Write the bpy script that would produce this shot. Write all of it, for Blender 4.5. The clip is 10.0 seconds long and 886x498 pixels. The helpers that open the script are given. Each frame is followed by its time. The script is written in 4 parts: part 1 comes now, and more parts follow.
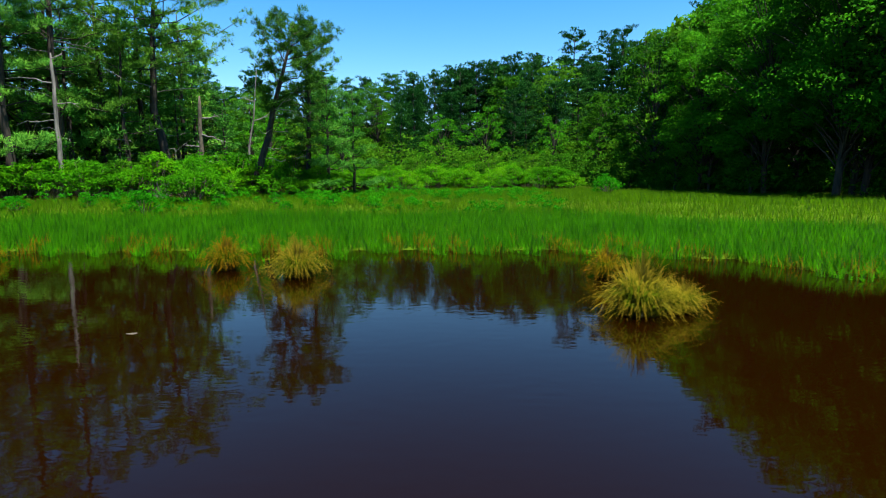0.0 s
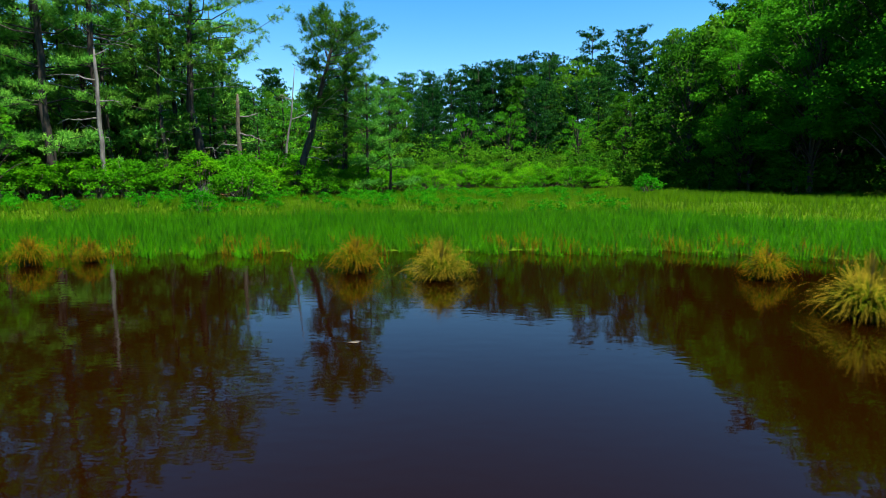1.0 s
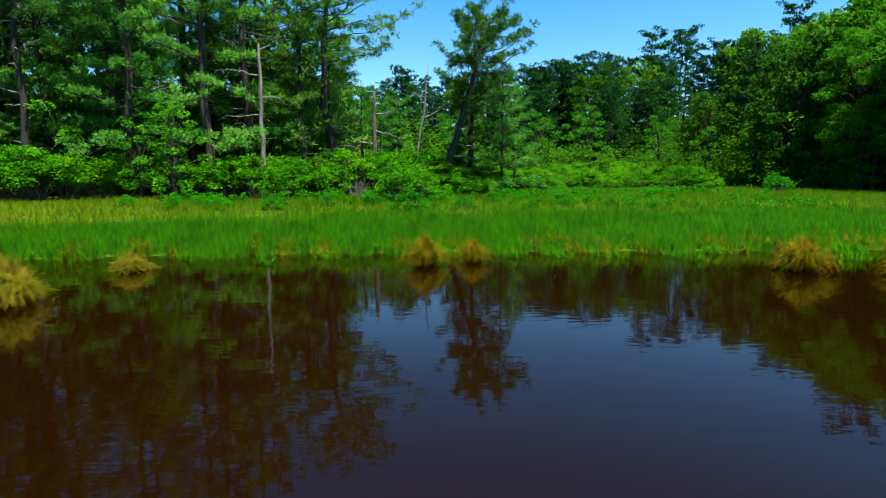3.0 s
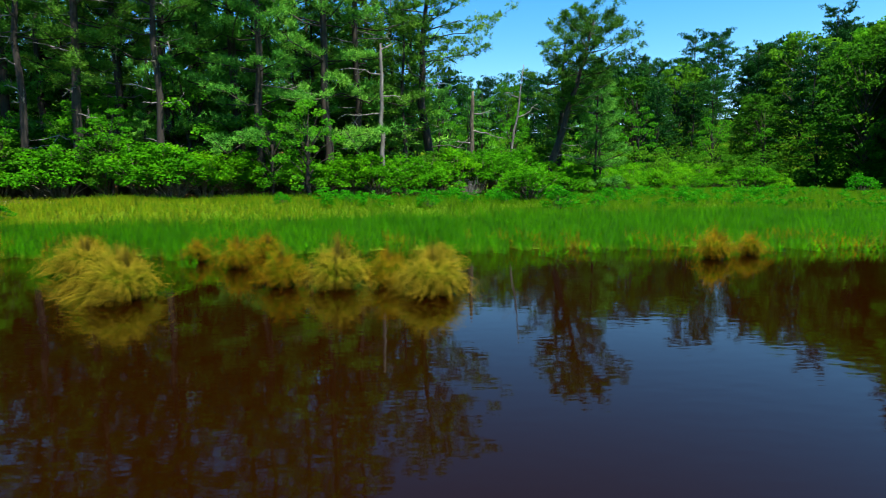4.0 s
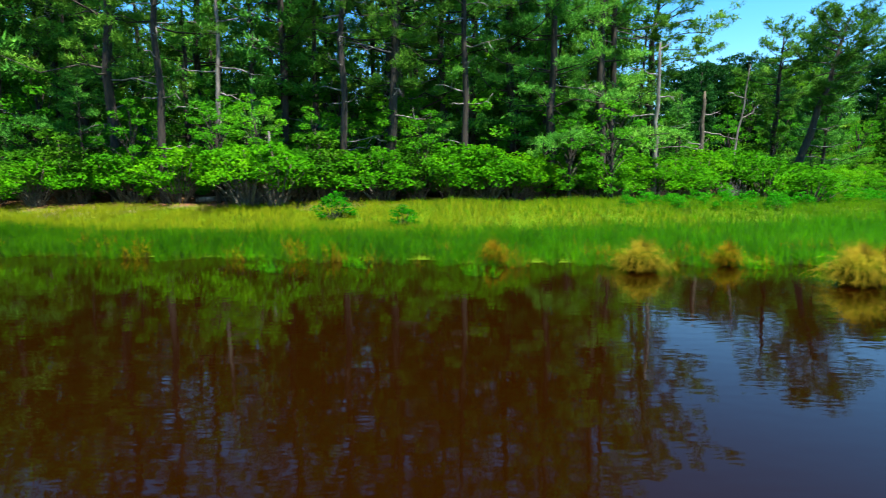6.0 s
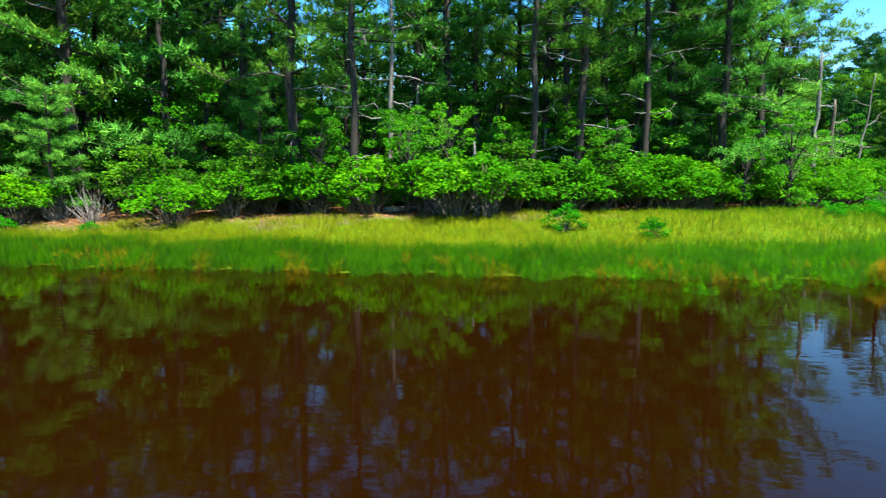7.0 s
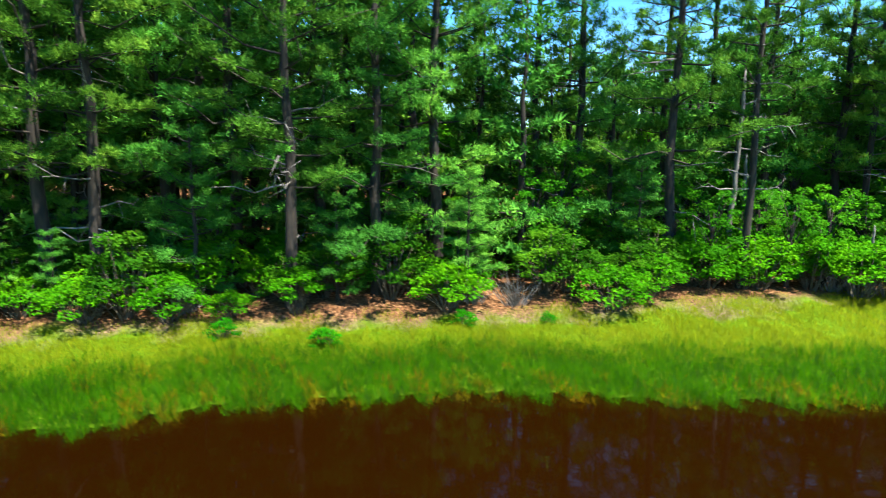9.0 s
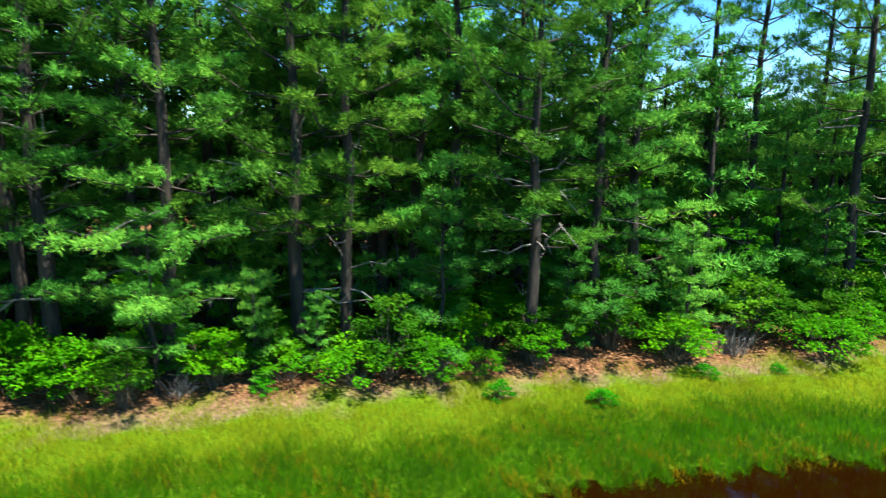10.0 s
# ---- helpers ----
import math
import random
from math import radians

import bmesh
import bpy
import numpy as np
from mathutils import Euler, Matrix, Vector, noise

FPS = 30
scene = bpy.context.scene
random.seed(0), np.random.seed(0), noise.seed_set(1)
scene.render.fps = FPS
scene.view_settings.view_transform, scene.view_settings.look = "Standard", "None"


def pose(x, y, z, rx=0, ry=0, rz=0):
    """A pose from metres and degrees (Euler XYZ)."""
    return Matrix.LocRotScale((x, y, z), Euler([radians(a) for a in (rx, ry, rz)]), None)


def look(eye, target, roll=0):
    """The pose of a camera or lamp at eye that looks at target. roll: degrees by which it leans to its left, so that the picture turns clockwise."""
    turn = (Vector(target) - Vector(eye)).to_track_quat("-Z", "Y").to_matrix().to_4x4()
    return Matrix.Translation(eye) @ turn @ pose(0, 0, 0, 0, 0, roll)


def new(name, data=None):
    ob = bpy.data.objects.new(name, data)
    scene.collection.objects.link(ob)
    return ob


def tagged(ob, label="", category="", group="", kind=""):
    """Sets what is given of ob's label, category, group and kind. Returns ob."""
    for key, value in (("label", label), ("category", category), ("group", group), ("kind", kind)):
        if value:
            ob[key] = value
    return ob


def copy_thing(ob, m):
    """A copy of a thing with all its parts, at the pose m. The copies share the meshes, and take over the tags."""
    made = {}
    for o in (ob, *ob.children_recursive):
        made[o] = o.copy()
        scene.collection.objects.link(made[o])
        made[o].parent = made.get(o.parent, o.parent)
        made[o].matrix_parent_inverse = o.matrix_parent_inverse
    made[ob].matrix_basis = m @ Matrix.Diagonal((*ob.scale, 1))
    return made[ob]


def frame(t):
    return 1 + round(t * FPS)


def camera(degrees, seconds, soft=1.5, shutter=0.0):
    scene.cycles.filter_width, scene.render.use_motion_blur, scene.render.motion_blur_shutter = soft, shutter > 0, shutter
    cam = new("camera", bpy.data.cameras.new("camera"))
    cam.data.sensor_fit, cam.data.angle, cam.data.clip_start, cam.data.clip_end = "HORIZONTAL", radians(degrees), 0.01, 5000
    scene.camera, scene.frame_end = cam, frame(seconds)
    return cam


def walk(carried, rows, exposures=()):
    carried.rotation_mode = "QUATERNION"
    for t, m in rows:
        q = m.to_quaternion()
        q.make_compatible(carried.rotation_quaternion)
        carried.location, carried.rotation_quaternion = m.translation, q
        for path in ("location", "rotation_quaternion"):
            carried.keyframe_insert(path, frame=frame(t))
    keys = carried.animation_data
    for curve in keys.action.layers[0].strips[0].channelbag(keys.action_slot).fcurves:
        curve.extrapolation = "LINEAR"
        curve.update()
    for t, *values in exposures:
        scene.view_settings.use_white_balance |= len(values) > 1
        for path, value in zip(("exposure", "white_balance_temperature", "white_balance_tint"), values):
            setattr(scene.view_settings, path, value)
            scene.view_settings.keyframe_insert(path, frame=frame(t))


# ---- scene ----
cam = camera(78.0, 10.0, soft=1.0, shutter=0.27)
PATH = [
    (0, (0.0, 0.0, 1.663), (0.0, 1.984, 1.407), -0.2),
    (0.5, (-1.196, 0.209, 1.646), (-1.189, 2.193, 1.392), -0.2),
    (1, (-2.533, 0.457, 1.619), (-2.516, 2.44, 1.365), -0.2),
    (1.5, (-4.126, 0.74, 1.58), (-4.1, 2.724, 1.327), -0.2),
    (2, (-5.941, 0.97, 1.585), (-5.908, 2.954, 1.333), -0.2),
    (2.5, (-7.901, 1.067, 1.587), (-7.865, 3.051, 1.334), -0.2),
    (4, (-15.701, 1.025, 1.408), (-15.638, 3.009, 1.164), -0.0),
    (4.5, (-18.517, 1.394, 1.388), (-18.44, 3.378, 1.148), -0.1),
    (5, (-21.378, 1.736, 1.437), (-21.289, 3.719, 1.195), -0.1),
    (6.5, (-30.316, 1.674, 1.453), (-30.316, 3.66, 1.216), 0.1),
    (7, (-34.118, 2.032, 1.739), (-34.071, 4.018, 1.505), 0.1),
    (7.5, (-38.059, 2.167, 2.276), (-37.956, 4.149, 2.031), 0.1),
    (8, (-42.267, 2.416, 3.134), (-42.096, 4.391, 2.868), 0.2),
    (8.5, (-46.306, 2.849, 4.067), (-46.09, 4.818, 3.792), 0.3),
    (9, (-50.639, 3.363, 5.131), (-50.358, 5.32, 4.831), 0.5),
    (9.5, (-54.979, 3.913, 5.994), (-54.647, 5.863, 5.696), 0.6),
    (10, (-59.194, 4.428, 6.986), (-58.832, 6.372, 6.688), 0.5),
]
walk(cam, [(t, look(eye, target, roll)) for t, eye, target, roll in PATH],
     exposures=[(0.0, 1.46), (2.5, 1.5), (5.0, 1.76), (6.5, 2.12), (8.5, 2.36), (10.0, 2.09)])

# ---- light ----
SUN_DIR = Vector((0.25, -0.26, 1.0)).normalized()
world = bpy.data.worlds.new("sky")
scene.world = world
world.use_nodes = True
wn = world.node_tree.nodes
sky = wn.new("ShaderNodeTexSky")
sky.sky_type = "NISHITA"
sky.sun_disc = False
sky.sun_elevation = math.asin(SUN_DIR.z)
sky.sun_rotation = math.atan2(SUN_DIR.x, SUN_DIR.y)
sky.air_density, sky.dust_density, sky.ozone_density = 1.0, 0.0, 1.5
wn["Background"].inputs["Strength"].default_value = 0.060
deep = wn.new("ShaderNodeHueSaturation")
deep.inputs["Hue"].default_value, deep.inputs["Saturation"].default_value, deep.inputs["Value"].default_value = 0.496, 1.44, 1.40
world.node_tree.links.new(sky.outputs["Color"], deep.inputs["Color"])
world.node_tree.links.new(deep.outputs["Color"], wn["Background"].inputs["Color"])
sun = new("sun", bpy.data.lights.new("sun", "SUN"))
sun.data.energy, sun.data.angle, sun.data.color = 5.0, radians(0.5), (1.0, 0.95, 0.86)
sun.matrix_basis = look(tuple(SUN_DIR * 60), (0, 0, 0))


# ---- materials ----
def material(name):
    m = bpy.data.materials.new(name)
    m.use_nodes = True
    t = m.node_tree
    return m, t.nodes, t.links, t.nodes["Principled BSDF"]


def ramp(nodes, stops):
    r = nodes.new("ShaderNodeValToRGB")
    while len(r.color_ramp.elements) < len(stops):
        r.color_ramp.elements.new(0.5)
    for e, (p, c) in zip(r.color_ramp.elements, stops):
        e.position, e.color = p, (*c, 1)
    return r


def foliage(name, dark, mid, light, through_it=0.38, gloss=0.6, drift=0.3, own=0.4, patch=0.75, grain=1.5, soft=0.0):
    """Leaves or needles: each leaf has its own tone, each plant its own drift of it."""
    m, n, l, b = material(name)
    geo, info = n.new("ShaderNodeNewGeometry"), n.new("ShaderNodeObjectInfo")
    tex = n.new("ShaderNodeTexNoise")
    tex.inputs["Scale"].default_value = grain
    l.new(geo.outputs["Position"], tex.inputs["Vector"])
    mix = n.new("ShaderNodeMath")
    mix.operation = "MULTIPLY_ADD"
    mix.inputs[1].default_value, mix.inputs[2].default_value = own, 0.0
    l.new(geo.outputs["Random Per Island"], mix.inputs[0])
    add = n.new("ShaderNodeMath")
    add.operation = "MULTIPLY_ADD"
    add.inputs[1].default_value = drift
    l.new(info.outputs["Random"], add.inputs[0])
    l.new(mix.outputs[0], add.inputs[2])
    add2 = n.new("ShaderNodeMath")
    add2.operation = "MULTIPLY_ADD"
    add2.inputs[1].default_value = patch
    l.new(tex.outputs["Fac"], add2.inputs[0])
    l.new(add.outputs[0], add2.inputs[2])
    r = ramp(n, [(0.25, dark), (0.65, mid), (1.05, light)])
    l.new(add2.outputs[0], r.inputs["Fac"])
    l.new(r.outputs["Color"], b.inputs["Base Color"])
    b.inputs["Roughness"].default_value = gloss
    b.inputs["Specular IOR Level"].default_value = 0.02
    tr = n.new("ShaderNodeBsdfTranslucent")
    l.new(r.outputs["Color"], tr.inputs["Color"])
    if soft:
        lie, even = n.new("ShaderNodeVectorMath"), n.new("ShaderNodeVectorMath")
        lie.operation, even.operation = "MULTIPLY_ADD", "NORMALIZE"
        lie.inputs[1].default_value, lie.inputs[2].default_value = (1 - soft,) * 3, (0, 0, soft)
        l.new(geo.outputs["Normal"], lie.inputs[0])
        l.new(lie.outputs[0], even.inputs[0])
        l.new(even.outputs[0], b.inputs["Normal"])
    ms = n.new("ShaderNodeMixShader")
    ms.inputs["Fac"].default_value = through_it
    l.new(b.outputs[0], ms.inputs[1])
    l.new(tr.outputs[0], ms.inputs[2])
    l.new(ms.outputs[0], n["Material Output"].inputs["Surface"])
    return m


def blades(name, foot, dark, mid, light, through_it=0.55, tip=None):
    """Grass: tone by blade and by patch, dead sheaths at the foot (a darker foot on tussock sedges) and, with tip,
    withered ends.
    """
    m = foliage(name, dark, mid, light, through_it, 0.5, 0.0, 0.12, 0.85, 0.8, 0.93)
    n, l = m.node_tree.nodes, m.node_tree.links
    r = next(k for k in n if k.type == "VALTORGB")
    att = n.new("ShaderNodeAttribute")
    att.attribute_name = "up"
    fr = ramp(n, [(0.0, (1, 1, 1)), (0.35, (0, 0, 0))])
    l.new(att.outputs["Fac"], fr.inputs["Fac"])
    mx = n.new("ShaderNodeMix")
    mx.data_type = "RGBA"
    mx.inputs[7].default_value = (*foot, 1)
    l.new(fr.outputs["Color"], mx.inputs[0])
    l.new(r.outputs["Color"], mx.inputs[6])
    if tip:
        ends = n.new("ShaderNodeMix")
        ends.data_type = "RGBA"
        er = ramp(n, [(0.5, (0, 0, 0)), (0.95, (0.6, 0.6, 0.6))])
        l.new(att.outputs["Fac"], er.inputs["Fac"])
        l.new(er.outputs["Color"], ends.inputs[0])
        l.new(mx.outputs[2], ends.inputs[6])
        ends.inputs[7].default_value = (*tip, 1)
        mx = ends
    b = n["Principled BSDF"]
    tr = next(k for k in n if k.type == "BSDF_TRANSLUCENT")
    l.new(mx.outputs[2], b.inputs["Base Color"])
    l.new(mx.outputs[2], tr.inputs["Color"])
    return m


def bark(name, dark, light, scale=6.0):
    m, n, l, b = material(name)
    tc, mp = n.new("ShaderNodeTexCoord"), n.new("ShaderNodeMapping")
    mp.inputs["Scale"].default_value = (scale, scale, scale * 0.22)
    l.new(tc.outputs["Object"], mp.inputs["Vector"])
    a = n.new("ShaderNodeTexNoise")
    a.inputs["Scale"].default_value, a.inputs["Detail"].default_value = 2.0, 6.0
    l.new(mp.outputs["Vector"], a.inputs["Vector"])
    r = ramp(n, [(0.35, dark), (0.65, light)])
    l.new(a.outputs["Fac"], r.inputs["Fac"])
    l.new(r.outputs["Color"], b.inputs["Base Color"])
    b.inputs["Roughness"].default_value = 0.9
    bp = n.new("ShaderNodeBump")
    bp.inputs["Strength"].default_value, bp.inputs["Distance"].default_value = 0.7, 0.03
    l.new(a.outputs["Fac"], bp.inputs["Height"])
    l.new(bp.outputs["Normal"], b.inputs["Normal"])
    return m


M_PINE = foliage("pine_needles", (0.01266, 0.0452, 0.005424), (0.05786, 0.1672, 0.01356), (0.1899, 0.3525, 0.03074), 0.22, own=0.2, soft=0.35)
M_WPINE = foliage("soft_pine_needles", (0.01192, 0.06164, 0.009944), (0.05568, 0.2138, 0.02187), (0.1839, 0.4078, 0.03978), 0.22, own=0.2, soft=0.35)
# dark and mid tones lowered to paint shadow gaps into the distant crowns
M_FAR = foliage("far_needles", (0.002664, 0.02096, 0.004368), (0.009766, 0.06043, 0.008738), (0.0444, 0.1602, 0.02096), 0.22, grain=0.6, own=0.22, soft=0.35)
# broad light and dark blotches in the leaf colour mimic lit domes and gaps
M_LEAF = foliage("broad_leaves", (0.00539, 0.03354, 0.001796), (0.0207, 0.0985, 0.0033), (0.0700, 0.2050, 0.0066), own=0.12, patch=1.0, grain=0.7, soft=0.55)
M_SHRUB = foliage("shrub_leaves", (0.0117, 0.0863, 0.001697), (0.04031, 0.1991, 0.002262), (0.104, 0.3053, 0.002827), own=0.12, patch=0.9, soft=0.55)
M_SAP_LIT = foliage("sapling_and_lit_oak_leaves", (0.01198, 0.08128, 0.002567), (0.03594, 0.1883, 0.004278), (0.09835, 0.3166, 0.006845), own=0.12, patch=0.9, soft=0.55)
M_BUSH = foliage("bush_leaves", (0.005704, 0.08593, 0.000992), (0.01597, 0.1657, 0.001984), (0.03422, 0.2332, 0.00248), own=0.12, patch=0.9, soft=0.55)
M_GRASS = blades("marsh_blades", (0.1087, 0.1596, 0.005772), (0.02239, 0.1436, 0.0008659), (0.04797, 0.2315, 0.001155), (0.1087, 0.3193, 0.001732))
M_BANK = blades("bank_blades", (0.07871, 0.1067, 0.003234), (0.02003, 0.09702, 0.0003234), (0.04292, 0.1617, 0.0004851), (0.1002, 0.2345, 0.0009702))
M_LUSH = blades("lush_blades", (0.09191, 0.1329, 0.003887), (0.05181, 0.1595, 0.001089), (0.08195, 0.2127, 0.001555), (0.1379, 0.2658, 0.003887))
M_MEADOW = blades("meadow_blades", (0.193, 0.1933, 0.0175), (0.1323, 0.186, 0.0035), (0.193, 0.2492, 0.005833), (0.286, 0.2976, 0.02041))
# both tussock sedges darken towards the foot of each blade
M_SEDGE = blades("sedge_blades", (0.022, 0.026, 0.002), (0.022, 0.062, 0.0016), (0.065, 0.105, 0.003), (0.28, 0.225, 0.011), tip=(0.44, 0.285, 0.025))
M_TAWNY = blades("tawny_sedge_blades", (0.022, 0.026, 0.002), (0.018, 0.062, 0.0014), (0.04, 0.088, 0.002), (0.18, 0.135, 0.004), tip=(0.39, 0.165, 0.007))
M_RUST = blades("rusty_blades", (0.09486, 0.06448, 0.00434), (0.06851, 0.09424, 0.00217), (0.1739, 0.1141, 0.003038), (0.274, 0.119, 0.00434))
M_BARK = bark("pine_bark", (0.006374, 0.004722, 0.002914), (0.02833, 0.02024, 0.01166))
M_GREY = bark("weathered_wood", (0.0558, 0.05084, 0.0434), (0.1922, 0.1767, 0.155), 4.0)
M_STEM = bark("shrub_stem", (0.031, 0.0248, 0.0155), (0.1054, 0.0868, 0.0558), 9.0)

M_WATER, n, l, b = material("pond_water")
b.inputs["Base Color"].default_value = (0.0056, 0.00162, 0.00009, 1)
b.inputs["Roughness"].default_value = 0.028
b.inputs["IOR"].default_value = 1.26
geo, mp = n.new("ShaderNodeNewGeometry"), n.new("ShaderNodeMapping")
mp.inputs["Scale"].default_value = (1.0, 2.0, 1.0)
l.new(geo.outputs["Position"], mp.inputs["Vector"])
wa, wb = n.new("ShaderNodeTexNoise"), n.new("ShaderNodeTexNoise")
wa.inputs["Scale"].default_value, wb.inputs["Scale"].default_value = 4.0, 0.35
wa.inputs["Detail"].default_value = 2.0
l.new(mp.outputs["Vector"], wa.inputs["Vector"])
l.new(mp.outputs["Vector"], wb.inputs["Vector"])
mu = n.new("ShaderNodeMath")
mu.operation = "MULTIPLY"
l.new(wa.outputs["Fac"], mu.inputs[0])
l.new(wb.outputs["Fac"], mu.inputs[1])
bp = n.new("ShaderNodeBump")
bp.inputs["Strength"].default_value, bp.inputs["Distance"].default_value = 0.17, 0.014
l.new(mu.outputs[0], bp.inputs["Height"])
l.new(bp.outputs["Normal"], b.inputs["Normal"])

M_GROUND, n, l, b = material("soil_sand_and_litter")
geo = n.new("ShaderNodeNewGeometry")


def ground_noise(scale, detail=5.0):
    k = n.new("ShaderNodeTexNoise")
    k.inputs["Scale"].default_value, k.inputs["Detail"].default_value = scale, detail
    l.new(geo.outputs["Position"], k.inputs["Vector"])
    return k


def ground_mix(fac, a, c):
    k = n.new("ShaderNodeMix")
    k.data_type = "RGBA"
    l.new(fac, k.inputs[0])
    l.new(a, k.inputs[6])
    l.new(c, k.inputs[7])
    return k.outputs[2]


fine, broad = ground_noise(9.0), ground_noise(0.7, 3.0)
soil = ramp(n, [(0.3, (0.030, 0.075, 0.0010)), (0.7, (0.068, 0.120, 0.0030))])
sand = ramp(n, [(0.3, (0.050, 0.034, 0.019)), (0.7, (0.155, 0.110, 0.066))])
litter = ramp(n, [(0.3, (0.02511, 0.01256, 0.006696)), (0.55, (0.1172, 0.05524, 0.02344)), (0.8, (0.2678, 0.159, 0.07952))])
for k in (soil, sand, litter):
    l.new(fine.outputs["Fac"], k.inputs["Fac"])


def zone(attribute, gain):
    a, k = n.new("ShaderNodeAttribute"), n.new("ShaderNodeMath")
    a.attribute_name = attribute
    k.operation, k.use_clamp = "MULTIPLY_ADD", True
    s = n.new("ShaderNodeMath")
    s.operation = "MULTIPLY_ADD"
    s.inputs[1].default_value, s.inputs[2].default_value = 1.6, -0.8
    l.new(broad.outputs["Fac"], s.inputs[0])
    t = n.new("ShaderNodeMath")
    t.operation = "ADD"
    l.new(a.outputs["Fac"], t.inputs[0])
    l.new(s.outputs[0], t.inputs[1])
    l.new(t.outputs[0], k.inputs[0])
    k.inputs[1].default_value, k.inputs[2].default_value = gain, 0.5
    return k.outputs[0]


col = ground_mix(zone("sandy", 3.0), soil.outputs["Color"], sand.outputs["Color"])
col = ground_mix(zone("wooded", 1.2), col, litter.outputs["Color"])
l.new(col, b.inputs["Base Color"])
b.inputs["Roughness"].default_value = 0.95
b.inputs["Specular IOR Level"].default_value = 0.05
bp = n.new("ShaderNodeBump")
bp.inputs["Strength"].default_value, bp.inputs["Distance"].default_value = 0.6, 0.05
l.new(fine.outputs["Fac"], bp.inputs["Height"])
l.new(bp.outputs["Normal"], b.inputs["Normal"])

# ---- lie of the land ----
SHORE = ((-130, -40), (-100, -4), (-84, 10), (-72, 13.6), (-62, 14.3), (-56, 14.3), (-53.5, 15.0), (-47.5, 15.0), (-43, 13.9),
         (-37, 13.1), (-32.7, 12.4), (-29, 12.0), (-25, 11.4), (-20, 11.6), (-14, 12.4), (-7, 12.7), (2.9, 12.5), (5.9, 10.9),
         (7.4, 9.0), (10, 6.4), (16, 2.5), (26, -3), (45, -30), (60, -60))
EDGE = ((-130, -30), (-100, 4), (-84, 16), (-72, 18.6), (-62, 19.6), (-54, 20.0), (-40, 20.0), (-30, 20.4), (-24, 21.8), (-17, 24.6),
        (-11, 29), (-6, 38), (0, 46), (6, 46), (11, 40), (14, 33), (17, 27), (22, 21), (32, 12), (60, -20))
SHORE_X, SHORE_Y = np.array(SHORE, float).T
EDGE_X, EDGE_Y = np.array(EDGE, float).T


def inland(x, y):
    """Metres from the water's edge towards the wood; below 0 in the pond."""
    x, y = np.asarray(x, float), np.asarray(y, float)
    wave = 0.16 * np.sin(x * 2.1) + 0.12 * np.sin(x * 4.7 + 1) + 0.09 * np.sin(x * 9.3 + 2)
    return np.maximum(y - np.interp(x, SHORE_X, SHORE_Y) + wave, -58 - y)


def wooded(x, y):
    """Metres past the edge of the wood."""
    return np.asarray(y, float) - np.interp(x, EDGE_X, EDGE_Y)


def land(x, y):
    x, y = np.asarray(x, float), np.asarray(y, float)
    d = inland(x, y)
    bank = np.interp(x, (-24, -6), (1.0, 0.0))
    dry = bank * np.interp(d, (0, 3, 5, 6.2, 8), (0, 0.10, 0.22, 0.46, 0.70)) + (1 - bank) * 0.036 * np.minimum(d, 7.5)
    rise = np.where(d < 0, np.maximum(d * 0.3, -0.9), dry)
    far = (bank * 0.025 * np.clip(d - 7.5, 0, 60) + (1 - bank) * np.interp(d, (7.5, 14, 70), (0, 0.34, 0.95))) * (d > 0)
    bumps = 0.05 * np.sin(x * 0.9 + y * 0.5) * np.sin(y * 0.8 - x * 0.3) * (d > 1)
    hill = 0.15 * np.clip(wooded(x, y) - 13, 0, 75) * (d > 0)
    return rise + far + bumps + hill


def height(x, y):
    return float(land(x, y))


# ---- mesh helpers ----
rng = np.random.default_rng(11)


def mesh_from(name, verts, tris, mat, attributes=None, smooth=False):
    verts, tris = np.asarray(verts, np.float32), np.asarray(tris, np.int32)
    me = bpy.data.meshes.new(name)
    me.vertices.add(len(verts))
    me.vertices.foreach_set("co", verts.ravel())
    me.loops.add(tris.size)
    me.loops.foreach_set("vertex_index", tris.ravel())
    me.polygons.add(len(tris))
    me.polygons.foreach_set("loop_start", np.arange(0, tris.size, 3, dtype=np.int32))
    me.polygons.foreach_set("use_smooth", np.full(len(tris), smooth))
    for key, values in (attributes or {}).items():
        me.attributes.new(key, "FLOAT", "POINT").data.foreach_set("value", np.asarray(values, np.float32))
    me.update(calc_edges=True)
    me.materials.append(mat)
    return me


def join(pieces):
    """One list of corners and one of triangles from several."""
    verts, tris, at = [], [], 0
    for v, t in pieces:
        if len(v):
            verts.append(v)
            tris.append(np.asarray(t) + at)
            at += len(v)
    return np.concatenate(verts), np.concatenate(tris)


def part(name, geometry, mat, parent, label="", smooth=False, attributes=None, kind=""):
    ob = new(name, mesh_from(name, *geometry, mat, attributes, smooth))
    ob.parent = parent
    return tagged(ob, label, kind=kind)


def unit(v):
    return v / np.maximum(np.linalg.norm(v, axis=-1, keepdims=True), 1e-9)


